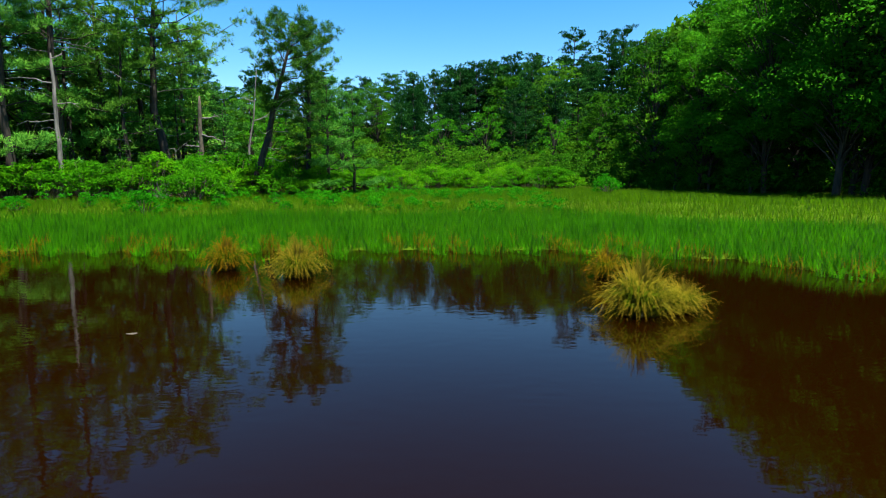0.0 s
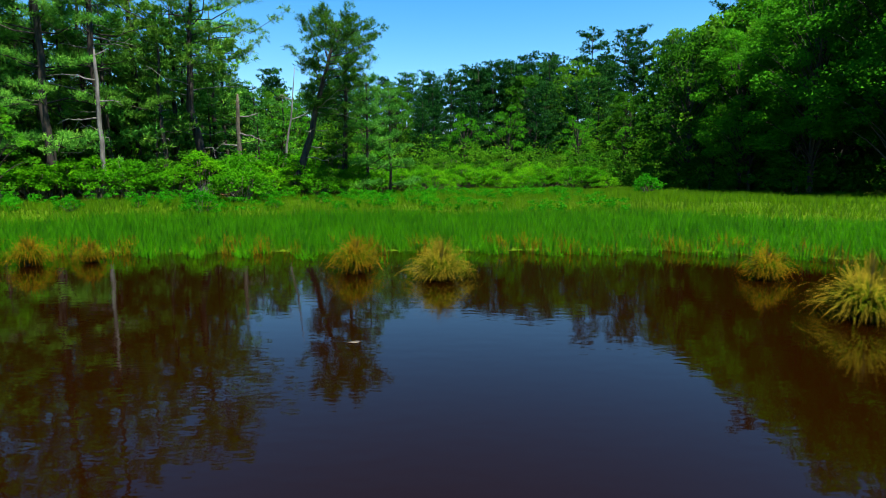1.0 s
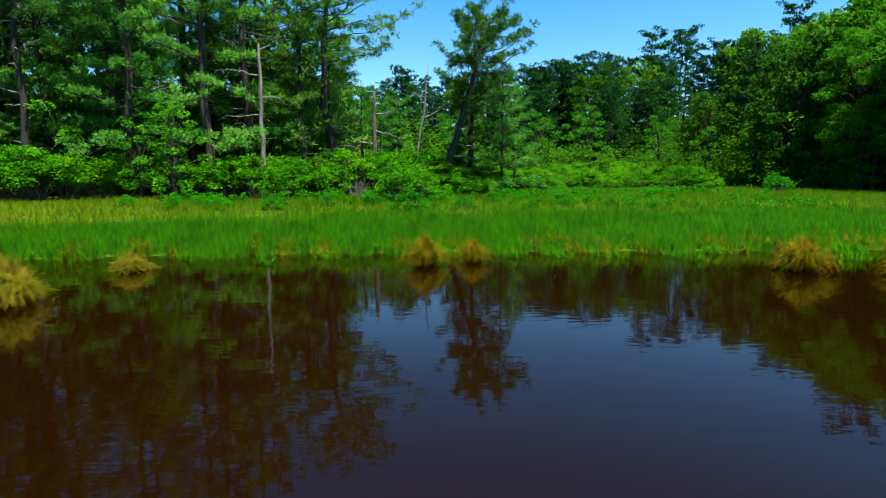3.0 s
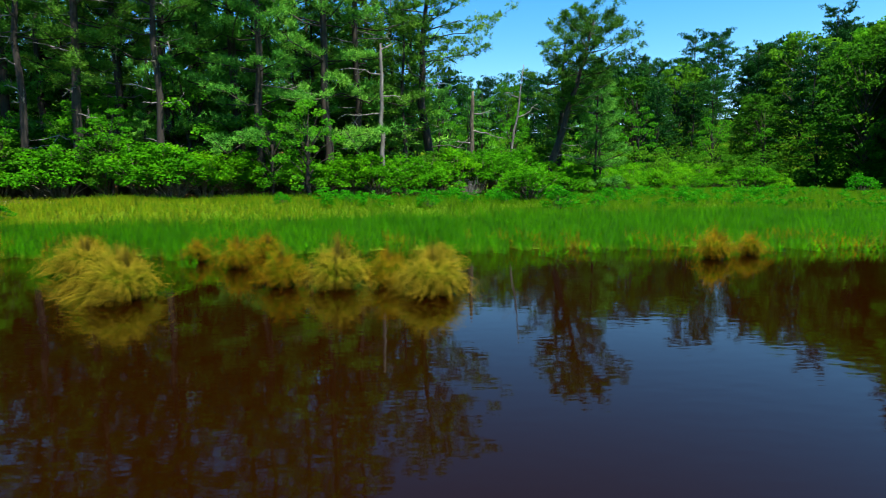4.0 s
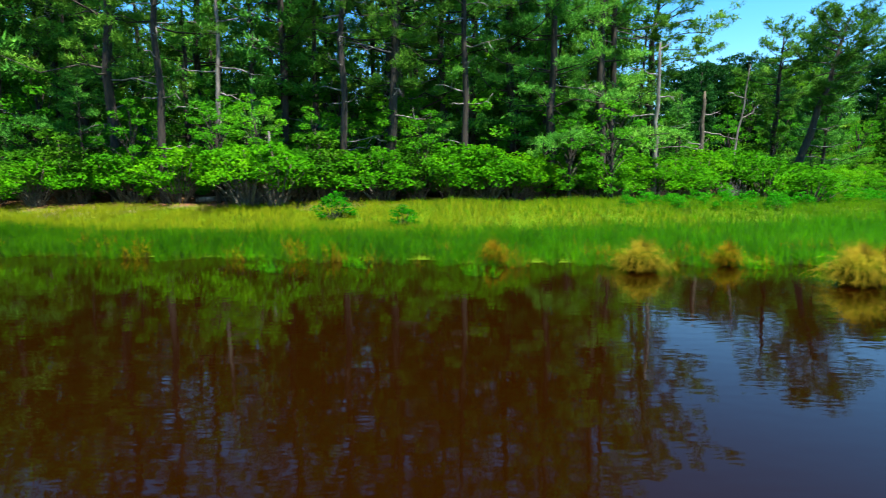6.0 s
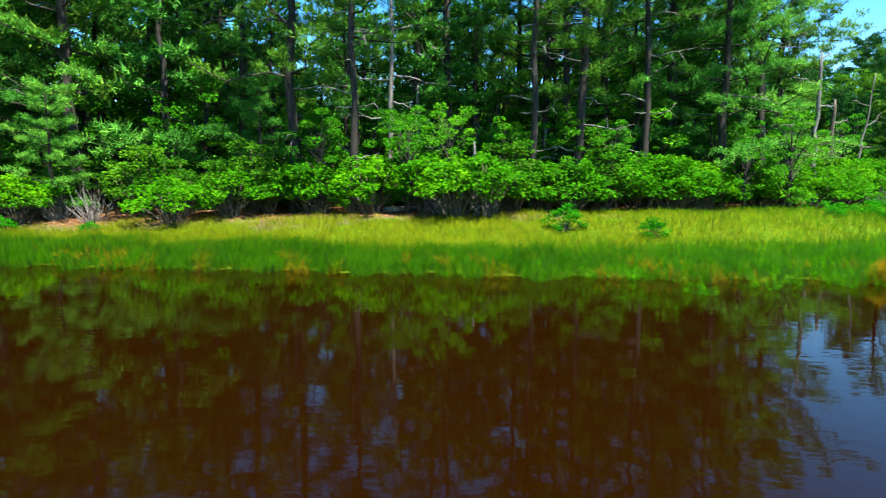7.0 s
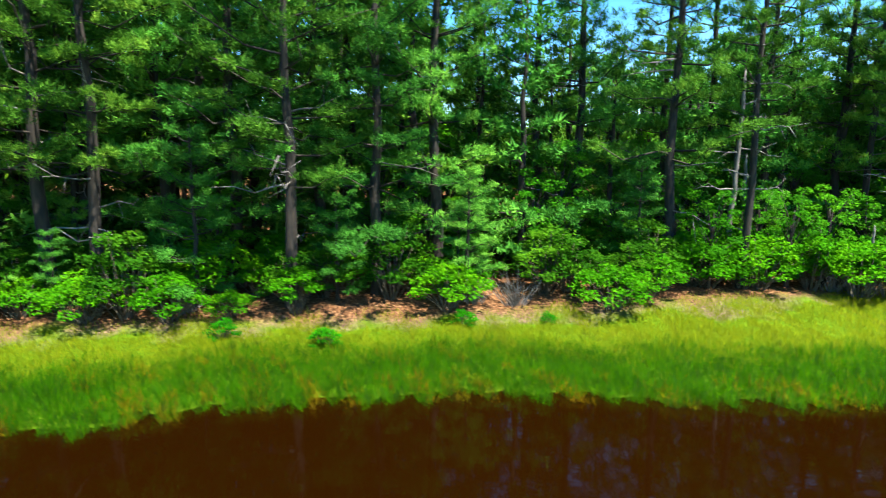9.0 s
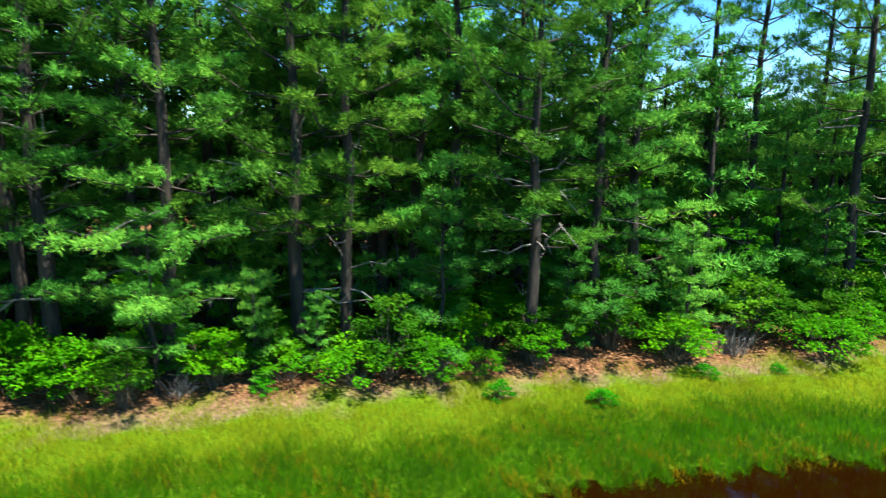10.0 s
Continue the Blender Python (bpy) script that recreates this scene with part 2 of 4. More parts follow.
def tube(points, radii, sides=6):
    points, radii = np.asarray(points, float), np.asarray(radii, float)
    way = unit(np.gradient(points, axis=0))
    a = unit(np.cross(way, np.where(np.abs(way[:, 2:3]) > 0.8, (1.0, 0, 0), (0, 0, 1.0))))
    c = np.cross(way, a)
    turn = np.linspace(0, 2 * np.pi, sides, endpoint=False)
    ring = np.cos(turn)[None, :, None] * a[:, None] + np.sin(turn)[None, :, None] * c[:, None]
    verts = (points[:, None] + ring * radii[:, None, None]).reshape(-1, 3)
    tris = []
    for i in range(len(points) - 1):
        for j in range(sides):
            p, q = i * sides + j, i * sides + (j + 1) % sides
            tris += [(p, q, q + sides), (p, q + sides, p + sides)]
    top = (len(points) - 1) * sides
    tris += [(top, top + j, top + j + 1) for j in range(1, sides - 1)]
    return verts, np.array(tris)


def tufts(centres, ways, count, length, width, spread=0.8, r=rng):
    """Bundles of needles: narrow triangles that fan out of each centre."""
    k = len(centres) * count
    c = np.repeat(centres, count, 0) + r.normal(0, length * 0.22, (k, 3))
    w = unit(np.repeat(ways, count, 0) + r.normal(0, spread, (k, 3)) + (0, 0, 0.15))
    side = unit(np.cross(w, np.array((0, 0, 1.0)) + r.normal(0, 0.45, (k, 3))))
    ln, wd = length * r.uniform(0.65, 1.25, (k, 1)), width * r.uniform(0.6, 1.3, (k, 1))
    verts = np.stack([c - side * wd / 2, c + side * wd / 2, c + w * ln], 1).reshape(-1, 3)
    return verts, np.arange(3 * k).reshape(-1, 3)


def leaves(centres, length, width, lift=0.6, r=rng):
    """Leaf blades folded along the midrib, most of them facing up."""
    k = len(centres)
    nrm = unit(r.normal(0, 1, (k, 3)) * (1 - lift) + np.array((0, 0, lift)))
    w = unit(np.cross(nrm, r.normal(0, 1, (k, 3))))
    side = np.cross(nrm, w)
    ln, wd = length * r.uniform(0.6, 1.3, (k, 1)), width * r.uniform(0.7, 1.3, (k, 1))
    fold = nrm * wd * 0.25
    verts = np.stack([centres - w * ln / 2, centres + side * wd / 2 + fold, centres + w * ln / 2 - fold, centres - side * wd / 2 + fold], 1).reshape(-1, 3)
    base = 4 * np.arange(k)[:, None]
    return verts, np.concatenate([base + (0, 1, 2), base + (0, 2, 3)])


def thing(name, label, category, group=""):
    return tagged(new(name), label, category, group)


# ---- kinds of plants ----
def trunk_line(h, lean, bend, r, steps=9):
    s = np.linspace(0, 1, steps)
    x = lean[0] * h * s + bend * h * np.sin(s * 3.0) * 0.5 + r.normal(0, 0.012 * h, steps) * s * (1 - s) * 2
    y = lean[1] * h * s + r.normal(0, 0.012 * h, steps) * s * (1 - s) * 2
    return np.stack([x, y, h * s], 1)


def along(line, s):
    f = np.linspace(0, 1, len(line))
    return np.array([np.interp(s, f, line[:, k]) for k in range(3)])


def pine_tree(seed, h=14.0, radius=2.6, crown=0.3, girth=0.17, limbs=36, clumps=5, per_clump=25, spray=0.30, count=8, needle=0.16, width=0.026, bare=1,
              lean=(0.0, 0.0), bend=0.0, flat=0.3, dead=8, whorl=0, mat=M_PINE, top_heavy=0.0, label="", name="pine_tree", sway=(0, 0)):
    """A pine: straight or leaning bole, whorled limbs, sprays of needles, bare dead limbs under the crown."""
    r = np.random.default_rng(seed)
    root = thing(name, label, "tree", "pines of the wood")
    line = trunk_line(h, lean, bend, r)
    s = np.linspace(0, 1, len(line))
    girths = girth * (1 - s) ** 0.75 + 0.018
    girths[0] *= 1.3
    part("trunk", tube(line, girths, 8), M_BARK, root, "dark furrowed pine bark", True)
    wood, cents, ways = [], [], []
    for i in range(limbs):
        f = (whorl * (i // whorl) + r.uniform(0, 0.25) * whorl) / limbs if whorl else (i + r.uniform(0, 1)) / limbs
        at = crown + (0.985 - crown) * f ** 0.9
        profile = (1 - f) ** 0.7 * 0.85 + 0.22 if top_heavy == 0 else (1 - abs(f - top_heavy) / max(top_heavy, 1 - top_heavy)) * 0.75 + 0.3
        reach = radius * profile * r.uniform(0.55, 1.15)
        az = i * 2.4 + r.uniform(-0.5, 0.5)
        rise = -0.12 + 0.65 * f + r.uniform(-0.12, 0.12)
        out = np.array((math.cos(az) + sway[0], math.sin(az) + sway[1], 0.0))
        start = along(line, at)
        u = np.linspace(0, 1, 4)[:, None]
        limb = start + out * reach * u + np.array((0, 0, 1.0)) * reach * (rise * u + 0.22 * u ** 2)
        limb[1:-1] += r.normal(0, 0.05 * reach, (2, 3))
        if i % bare == 0:
            wood.append(tube(limb, np.linspace(0.036, 0.010, 4) * (0.5 + reach / radius * 0.6), 3))
        k = max(2, int(round(clumps * (0.3 + 0.7 * reach / radius))))
        q = 1 - 0.72 * (np.arange(k) + r.uniform(0, 0.6, k)) / k
        mids = np.array([along(limb, a) for a in q])
        cross = np.array((-out[1], out[0], 0.0))
        mids = mids + cross * r.normal(0, 1, (k, 1)) * (0.06 + 0.30 * reach * (1.1 - q))[:, None]
        size = spray * r.uniform(0.7, 1.3, (k, 1))
        ball = unit(r.normal(0, 1, (k, per_clump, 3)) + (0, 0, 0.4)) * r.uniform(0, 1, (k, per_clump, 1)) ** 0.6
        pts = mids[:, None] + ball * size[:, None] * (1.0, 1.0, flat) + (0, 0, 0.08)
        cents.append(pts.reshape(-1, 3))
        ways.append(unit(ball * (1.2, 1.2, 0.6) + out * 0.6 + np.array((0, 0, 0.2))).reshape(-1, 3))
    bare_wood = []
    for i in range(dead):
        at = r.uniform(0.12, crown + 0.25)
        az, reach = r.uniform(0, 6.3), radius * r.uniform(0.3, 0.75)
        out = np.array((math.cos(az), math.sin(az), r.uniform(-0.25, 0.3)))
        u = np.linspace(0, 1, 5)[:, None]
        limb = along(line, at) + out * reach * u + r.normal(0, 0.08 * reach, (5, 3)) * u
        bare_wood.append(tube(limb, np.linspace(0.032, 0.008, 5), 3))
        for k in (2, 3):
            bare_wood.append(tube(limb[k] + np.linspace(0, 1, 3)[:, None] * (out * 0.3 + r.normal(0, 0.3, 3)) * reach * 0.5, np.linspace(0.012, 0.005, 3), 3))
    if bare_wood:
        part("dead_branching", join(bare_wood), M_GREY, root, "bare weathered grey dead limbs", True, kind="stuff")
    part("branching", join(wood), M_BARK, root, "thin grey-brown limbs", True, kind="stuff")
    part("crown", tufts(np.concatenate(cents), np.concatenate(ways), count, needle, width, r=r), mat, root, "sprays of green needles", kind="stuff")
    return root


def broadleaf_tree(seed, h=10.0, radius=3.0, clumps=34, per_clump=55, leaf=0.2, mat=M_LEAF, girth=0.14, low=0.2, label="", name="broadleaf_tree"):
    """A deciduous tree: forking bole and a crown of leafy clumps with gaps."""
    r = np.random.default_rng(seed)
    root = thing(name, label, "tree", "leafy trees")
    line = trunk_line(h * 0.8, (r.normal(0, 0.03), r.normal(0, 0.03)), r.normal(0, 0.03), r)
    part("trunk", tube(line, girth * (1 - np.linspace(0, 1, 9)) ** 0.7 + 0.02, 7), M_BARK, root, "grey-brown bark", True)
    wood, cents = [], []
    for i in range(clumps):
        f = (i + r.uniform()) / clumps
        z = low + (1 - low) * f
        reach = radius * math.sqrt(max(0.04, 1 - (2 * abs(f - 0.42) / 1.25) ** 2)) * r.uniform(0.45, 1.0)
        az = i * 2.4 + r.uniform(-0.6, 0.6)
        tip = np.array((math.cos(az) * reach, math.sin(az) * reach, z * h)) + along(line, 0.5) * (1, 1, 0)
        start = along(line, min(0.95, max(0.12, z * 0.9 - 0.12)))
        u = np.linspace(0, 1, 5)[:, None]
        wood.append(tube(start + (tip - start) * u + np.array((0, 0, 0.15 * reach)) * (u - u ** 2) * 4, np.linspace(0.045, 0.012, 5), 3))
        size = radius * r.uniform(0.17, 0.29)
        d = unit(r.normal(0, 1, (per_clump, 3))) * r.uniform(0.35, 1.0, (per_clump, 1)) ** 0.6
        cents.append(tip + d * size * (1.15, 1.15, 0.6))
    part("branching", join(wood), M_BARK, root, "slender grey-brown limbs", True, kind="stuff")
    part("crown", leaves(np.concatenate(cents), leaf, leaf * 0.62, 0.45, r), mat, root, "small green leaves", kind="stuff")
    return root


def shrub(seed, h=1.9, radius=1.1, clumps=30, per_clump=62, leaf=0.125, mat=M_SHRUB, label="", name="shrub", group="shrubs at the edge of the wood", lift=0.62, low=0.66):
    """A shrub: many thin stems and tiers of leaves, bare near the ground."""
    r = np.random.default_rng(seed)
    root = thing(name, label, "shrub", group)
    wood, cents = [], []
    for i in range(clumps):
        az, q = i * 2.4 + r.uniform(-0.4, 0.4), math.sqrt((i + 0.5) / clumps)
        reach = radius * q * r.uniform(0.8, 1.1)
        z = h * (0.98 - low * q ** 2.4) * r.uniform(0.74, 1.06)
        tip = np.array((math.cos(az) * reach, math.sin(az) * reach, z))
        foot = np.array((math.cos(az), math.sin(az), 0)) * radius * 0.18 * r.uniform(0, 1) - (0, 0, 0.08)
        u = np.linspace(0, 1, 4)[:, None]
        wood.append(tube(foot + (tip - foot) * u + np.array((0, 0, 0.3 * h * q)) * (u - u ** 2) + r.normal(0, 0.02, (4, 3)) * u, np.linspace(0.022, 0.007, 4), 3))
        size = radius * r.uniform(0.22, 0.34)
        d = unit(r.normal(0, 1, (per_clump, 3))) * r.uniform(0.2, 1.0, (per_clump, 1)) ** 0.6
        cents.append(tip + d * size * (1.2, 1.2, 0.55))
    part("branching", join(wood), M_STEM, root, "thin brown stems", True, kind="stuff")
    part("foliage", leaves(np.concatenate(cents), leaf, leaf * 0.58, lift, r), mat, root, "bright green leaves", kind="stuff")
    return root


def blade_mesh(x, y, z, tall, wide, r, curl=0.35, away=None):
    """Bent tapering blades: a foot, a knee and a tip; returns corners, triangles and how far up each corner is."""
    k = len(x)
    az = r.uniform(0, 2 * np.pi, k)
    d = np.stack([np.cos(az), np.sin(az), 0 * az], 1) if away is None else away
    side = np.stack([-d[:, 1], d[:, 0], 0 * az], 1) + r.normal(0, 0.3, (k, 3)) * (1, 1, 0)
    side = unit(side) * (wide[:, None] / 2)
    foot = np.stack([x, y, z], 1)
    up = np.array((0, 0, 1.0))
    t, c = tall[:, None], (curl * r.uniform(0.2, 1.4, k))[:, None] if np.ndim(curl) == 0 else curl[:, None]
    knee = foot + up * t * 0.55 * (1 - 0.3 * c) + d * t * 0.22 * c
    tip = foot + up * t * (1.0 - 0.75 * c * c) + d * t * 0.85 * c
    verts = np.stack([foot - side, foot + side, knee - side * 0.8, knee + side * 0.8, tip], 1).reshape(-1, 3)
    b0 = 5 * np.arange(k)[:, None]
    tris = np.concatenate([b0 + (0, 1, 3), b0 + (0, 3, 2), b0 + (2, 3, 4)])
    return verts, tris, np.tile((0.0, 0.0, 0.55, 0.55, 1.0), k)


def sward_mesh(x, y, z, tall, wide, r, curl):
    """Fine leaning blades of a sward, one triangle each, with how far up each corner is."""
    k = len(x)
    az, turn = r.uniform(0, 2 * np.pi, k), r.uniform(0, 2 * np.pi, k)
    side = np.stack([np.cos(turn), np.sin(turn), 0 * turn], 1) * (wide[:, None] / 2)
    c = curl * r.uniform(0.1, 1.2, k)
    foot = np.stack([x, y, z], 1)
    tip = foot + np.stack([np.cos(az) * tall * c, np.sin(az) * tall * c, tall * (1 - 0.45 * c * c)], 1)
    return np.stack([foot - side, foot + side, tip], 1).reshape(-1, 3), np.arange(3 * k).reshape(-1, 3), np.tile((0.0, 0.0, 1.0), k)


def tussock(seed, radius=0.75, tall=0.75, count=750, mat=M_SEDGE, label="", lean=(0.0, 0.0)):
    """A sedge tussock: arching blades from a dense foot."""
    r = np.random.default_rng(seed)
    root = thing("sedge_tussock", label, "grass tussock", "sedge tussocks in the pond")
    # blades grow in tufts: each tuft has its own heading and droop (0 upright, 1 arching down to the water)
    tufts = 18
    own = r.integers(0, tufts, count)
    az = (np.arange(tufts) * 2.4 + r.normal(0, 0.3, tufts))[own] + r.normal(0, 0.75, count)
    e = np.clip(np.sqrt((np.arange(tufts) + 0.5) / tufts)[own] + r.normal(0, 0.26, count), 0.02, 1.12)
    d = np.stack([np.cos(az) + lean[0] * e, np.sin(az) + lean[1] * e, 0 * az], 1) + r.normal(0, 0.25, (count, 3)) * (1, 1, 0)
    d = d / np.maximum(1.0, np.linalg.norm(d, axis=1, keepdims=True))
    far = (radius * (0.12 + 0.8 * e) * r.uniform(0.45, 1.2, count))[:, None]
    rise = (tall * np.maximum(0.1, 0.9 - 0.6 * e ** 2.2) * r.uniform(0.55, 1.12, count) * r.uniform(0.7, 1.15, tufts)[own])[:, None]
    arch = (tall * 0.3 * e * r.uniform(0.3, 1.25, count))[:, None]
    side = unit(np.stack([-d[:, 1], d[:, 0], 0 * az], 1) + r.normal(0, 0.25, (count, 3))) * r.uniform(0.0035, 0.0075, (count, 1))
    foot = np.stack([np.cos(az) * e, np.sin(az) * e, 0 * az], 1) * radius * 0.45 * r.uniform(0.1, 1.0, (count, 1)) - (0, 0, 0.05)
    up_way = np.array((0, 0, 1.0))
    rows = []
    for k in (0.0, 0.3, 0.55, 0.8):
        c = foot + d * far * k ** 1.35 + up_way * (rise * k + arch * 4 * k * (1 - k))
        rows += [c - side * (1 - 0.5 * k), c + side * (1 - 0.5 * k)]
    rows.append(foot + d * far + up_way * rise)
    v = np.stack(rows, 1).reshape(-1, 3)
    v[:, 2] = np.maximum(v[:, 2], -0.04)
    b0 = 9 * np.arange(count)[:, None]
    t = np.concatenate([b0 + c for c in ((0, 1, 3), (0, 3, 2), (2, 3, 5), (2, 5, 4), (4, 5, 7), (4, 7, 6), (6, 7, 8))])
    up = np.tile((0, 0, 0.3, 0.3, 0.55, 0.55, 0.8, 0.8, 1.0), count)
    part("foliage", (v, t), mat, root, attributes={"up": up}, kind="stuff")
    s = np.linspace(0, 1, 6)
    part("foot", tube(np.stack([0 * s, 0 * s, -0.25 + 0.36 * s], 1), radius * 0.34 * np.sqrt(1 - 0.9 * s ** 2), 10), M_STEM, root, "dark matted root clump", True)
    return root


def snag(seed, h, girth, lean=(0.0, 0.0), arms=(), label="", broken=True, name="dead_tree", mat=M_GREY):
    """A dead bole with bare crooked arms: (share of the height, heading in degrees, reach, rise)."""
    r = np.random.default_rng(seed)
    root = thing(name, label, "dead tree")
    line = trunk_line(h, lean, 0.0, r, 11)
    rad = np.linspace(girth, girth * 0.5, 11)
    rad[0] *= 1.4
    if broken:
        rad[-1] *= 0.45
    else:
        rad = np.linspace(girth, 0.015, 11)
    part("trunk", tube(line, rad, 8), mat, root, smooth=True)
    for at, az, reach, rise in arms:
        a = radians(az)
        out = np.array((math.cos(a), math.sin(a), 0.0))
        u = np.linspace(0, 1, 7)[:, None]
        limb = along(line, at) + out * reach * u + np.array((0, 0, 1.0)) * reach * rise * (u ** 1.5) + r.normal(0, 0.05 * reach, (7, 3)) * u
        pieces = [tube(limb, np.linspace(girth * 0.34, 0.010, 7), 5)]
        for k in (3, 4, 5):
            twig = limb[k] + np.linspace(0, 1, 4)[:, None] * (out * 0.3 + r.normal(0, 0.3, 3)) * reach * 0.6
            pieces.append(tube(twig, np.linspace(0.014, 0.005, 4), 4))
        part("branch", join(pieces), M_GREY, root, smooth=True)
    return root


def dead_shrub(seed, h=1.2, radius=0.9, label=""):
    """A thicket of bare grey twigs."""
    r = np.random.default_rng(seed)
    root = thing("dead_shrub", label, "shrub", "bare brush")
    wood = []
    for i in range(60):
        az, q = r.uniform(0, 6.3), r.uniform(0.1, 1)
        tip = np.array((math.cos(az) * radius * q, math.sin(az) * radius * q, h * r.uniform(0.45, 1.05) * (1.05 - 0.4 * q)))
        foot = tip * (0.25, 0.25, 0) - (0, 0, 0.05)
        u = np.linspace(0, 1, 4)[:, None]
        wood.append(tube(foot + (tip - foot) * u + r.normal(0, 0.07, (4, 3)) * u, np.linspace(0.014, 0.004, 4), 3))
    part("branching", join(wood), M_GREY, root, kind="stuff")
    return root


def undergrowth(name, label, spots, mat, seed, leaf=0.22, dense=18):
    """Low shrubs deep in the shade, too many to count: one mesh of leaf clumps on short stems."""
    r = np.random.default_rng(seed)
    cents = []
    for x, y, size in spots:
        k = 13
        mids = np.stack([x + r.normal(0, 0.55, k) * size, y + r.normal(0, 0.55, k) * size, height(x, y) + r.uniform(0.15, 2.0, k) * size], 1)
        d = unit(r.normal(0, 1, (k, dense, 3))) * r.uniform(0.2, 1.0, (k, dense, 1)) ** 0.6
        cents.append((mids[:, None] + d * 0.42 * size * np.array((1.2, 1.2, 0.6))).reshape(-1, 3))
    v, t = leaves(np.concatenate(cents), leaf, leaf * 0.55, 0.55, r)
    return tagged(new(name, mesh_from(name, v, t, mat)), label, "undergrowth", kind="stuff")


BUILT = {}


def plant(build, key, x, y, size=1.0, turn=None, sink=0.04, z=None, squash=1.0, **given):
    """Builds a kind of plant the first time, and copies it from then on."""
    turn = rng.uniform(0, 360) if turn is None else turn
    z = height(x, y) - sink if z is None else z
    m = Matrix.LocRotScale((x, y, z), Euler((0, 0, radians(turn))), None) @ Matrix.Diagonal((size, size, size * squash, 1))
    if key in BUILT:
        made = copy_thing(BUILT[key][0], m @ BUILT[key][1])
    else:
        made = build(**given)
        made.matrix_basis = m
        BUILT[key] = (made, Matrix.Diagonal((1 / size, 1 / size, 1 / (size * squash), 1)))
    return made


# ---- ground and water ----
def steps(*runs):
    out = [np.arange(a, b, s) for a, b, s in runs]
    return np.concatenate(out)


gx = np.append(steps((-900, -200, 100), (-200, -100, 10), (-100, -70, 1.5), (-70, 12, 0.55), (12, 40, 1.5), (40, 200, 10), (200, 900, 100)), 900)
gy = np.append(steps((-900, -100, 100), (-100, -20, 5), (-20, 6, 1.5), (6, 30, 0.4), (30, 60, 1.5), (60, 200, 10), (200, 900, 100)), 900)
X, Y = np.meshgrid(gx, gy)
X, Y = X.ravel(), Y.ravel()
i, j = np.meshgrid(np.arange(len(gx) - 1), np.arange(len(gy) - 1))
a = (j * len(gx) + i).ravel()[:, None]
quads = np.concatenate([a + (0, 1, len(gx) + 1), a + (0, len(gx) + 1, len(gx))])
w = wooded(X, Y)
sandy = np.where((w > -4.0) & (inland(X, Y) > 0), np.interp(w, (-4.0, -1.4, -0.4, 0.6, 2.0), (-1.0, -0.5, 0.02, 0.10, -0.4)), -1.2) - np.interp(X, (-26, -18), (0, 1.2))
ground = new("ground", mesh_from("ground", np.stack([X, Y, land(X, Y)], 1), quads, M_GROUND, {"sandy": sandy, "wooded": np.where(X > -24, np.clip(np.minimum(w - 0.35, 7 - w), -3, 3), np.clip(np.minimum(w - 0.35, 30 - w), -3, 3))}, True))
tagged(ground, "sandy ground with pine litter under trees and green turf", "ground", kind="structure")

wx, wy = np.linspace(-140, 70, 40), np.linspace(-70, 20, 20)
X, Y = np.meshgrid(wx, wy)
i, j = np.meshgrid(np.arange(39), np.arange(19))
a = (j * 40 + i).ravel()[:, None]
water = new("water", mesh_from("water", np.stack([X.ravel(), Y.ravel(), 0 * X.ravel()], 1), np.concatenate([a + (0, 1, 41), a + (0, 41, 40)]), M_WATER, None, True))
tagged(water, "still dark brown tannin-stained pond water", "water", kind="structure")


# ---- grass ----
def grass(name, label, box, number, keep, tall, wide, mat, seed, curl, fade):
    r = np.random.default_rng(seed)
    x, y = r.uniform(box[0], box[1], number), r.uniform(box[2], box[3], number)
    chosen = keep(x, y, r) & (r.uniform(0, 1, number) < np.interp(x, (-36, -17), fade))
    x, y = x[chosen], y[chosen]
    k = len(x)
    patch = 0.84 + 0.14 * np.sin(x * 4.3 + 2 * np.sin(y * 3.1)) * np.sin(y * 3.7) + 0.18 * np.sin(x * 1.3 + np.sin(y * 1.7)) * np.sin(y * 1.1 + x * 0.4)
    ln = r.uniform(*tall, k) * np.clip(patch, 0.5, 1.2)
    v, t, up = sward_mesh(x, y, land(x, y) - 0.03, ln, r.uniform(*wide, k), r, curl)
    return tagged(new(name, mesh_from(name, v, t, mat, {"up": up})), label, "grass", kind="stuff")


def belt(x):
    return np.interp(x, (-70, -30, -20, -8, 10), (2.8, 2.8, 4.5, 7.0, 8.0))


def in_marsh(x, y, r):
    d = inland(x, y) + r.normal(0, 0.10, len(x))
    ragged = np.interp(x, (-45, -28), (0.30, 0.55)) * (np.sin(x * 3.1 + np.sin(x * 1.3) * 2) * np.sin(x * 7.7 + 1) - 0.2)
    return (d > ragged - 0.14) & (d < belt(x) + r.normal(0, 0.5, len(x)))


def in_meadow(x, y, r):
    d, e = inland(x, y), wooded(x, y)
    thin = np.interp(e + 0.35 * np.sin(x * 1.7 + np.sin(x * 0.6) * 2), (-3.0, -0.6, 0.1, 0.9), (1.0, 0.9, 0.35, 0.0)) * (x < -20) + np.interp(e, (-3.0, -0.4, 0.7, 1.5), (1.0, 0.75, 0.22, 0.0)) * (x >= -20)
    return (d > belt(x) - 0.8) & (r.uniform(0, 1, len(x)) < thin)


grass("marsh_grass", "lush yellow-green marsh grass along the water's edge", (-74, -17, 10, 19), 480000, in_marsh, (0.24, 0.50), (0.012, 0.024), M_BANK, 1, 0.5, (1, 0))
grass("marsh_grass", "lush green marsh grass on the low wet bank", (-36, 20, 3, 22), 560000, in_marsh, (0.26, 0.52), (0.013, 0.026), M_GRASS, 2, 0.45, (0, 1))
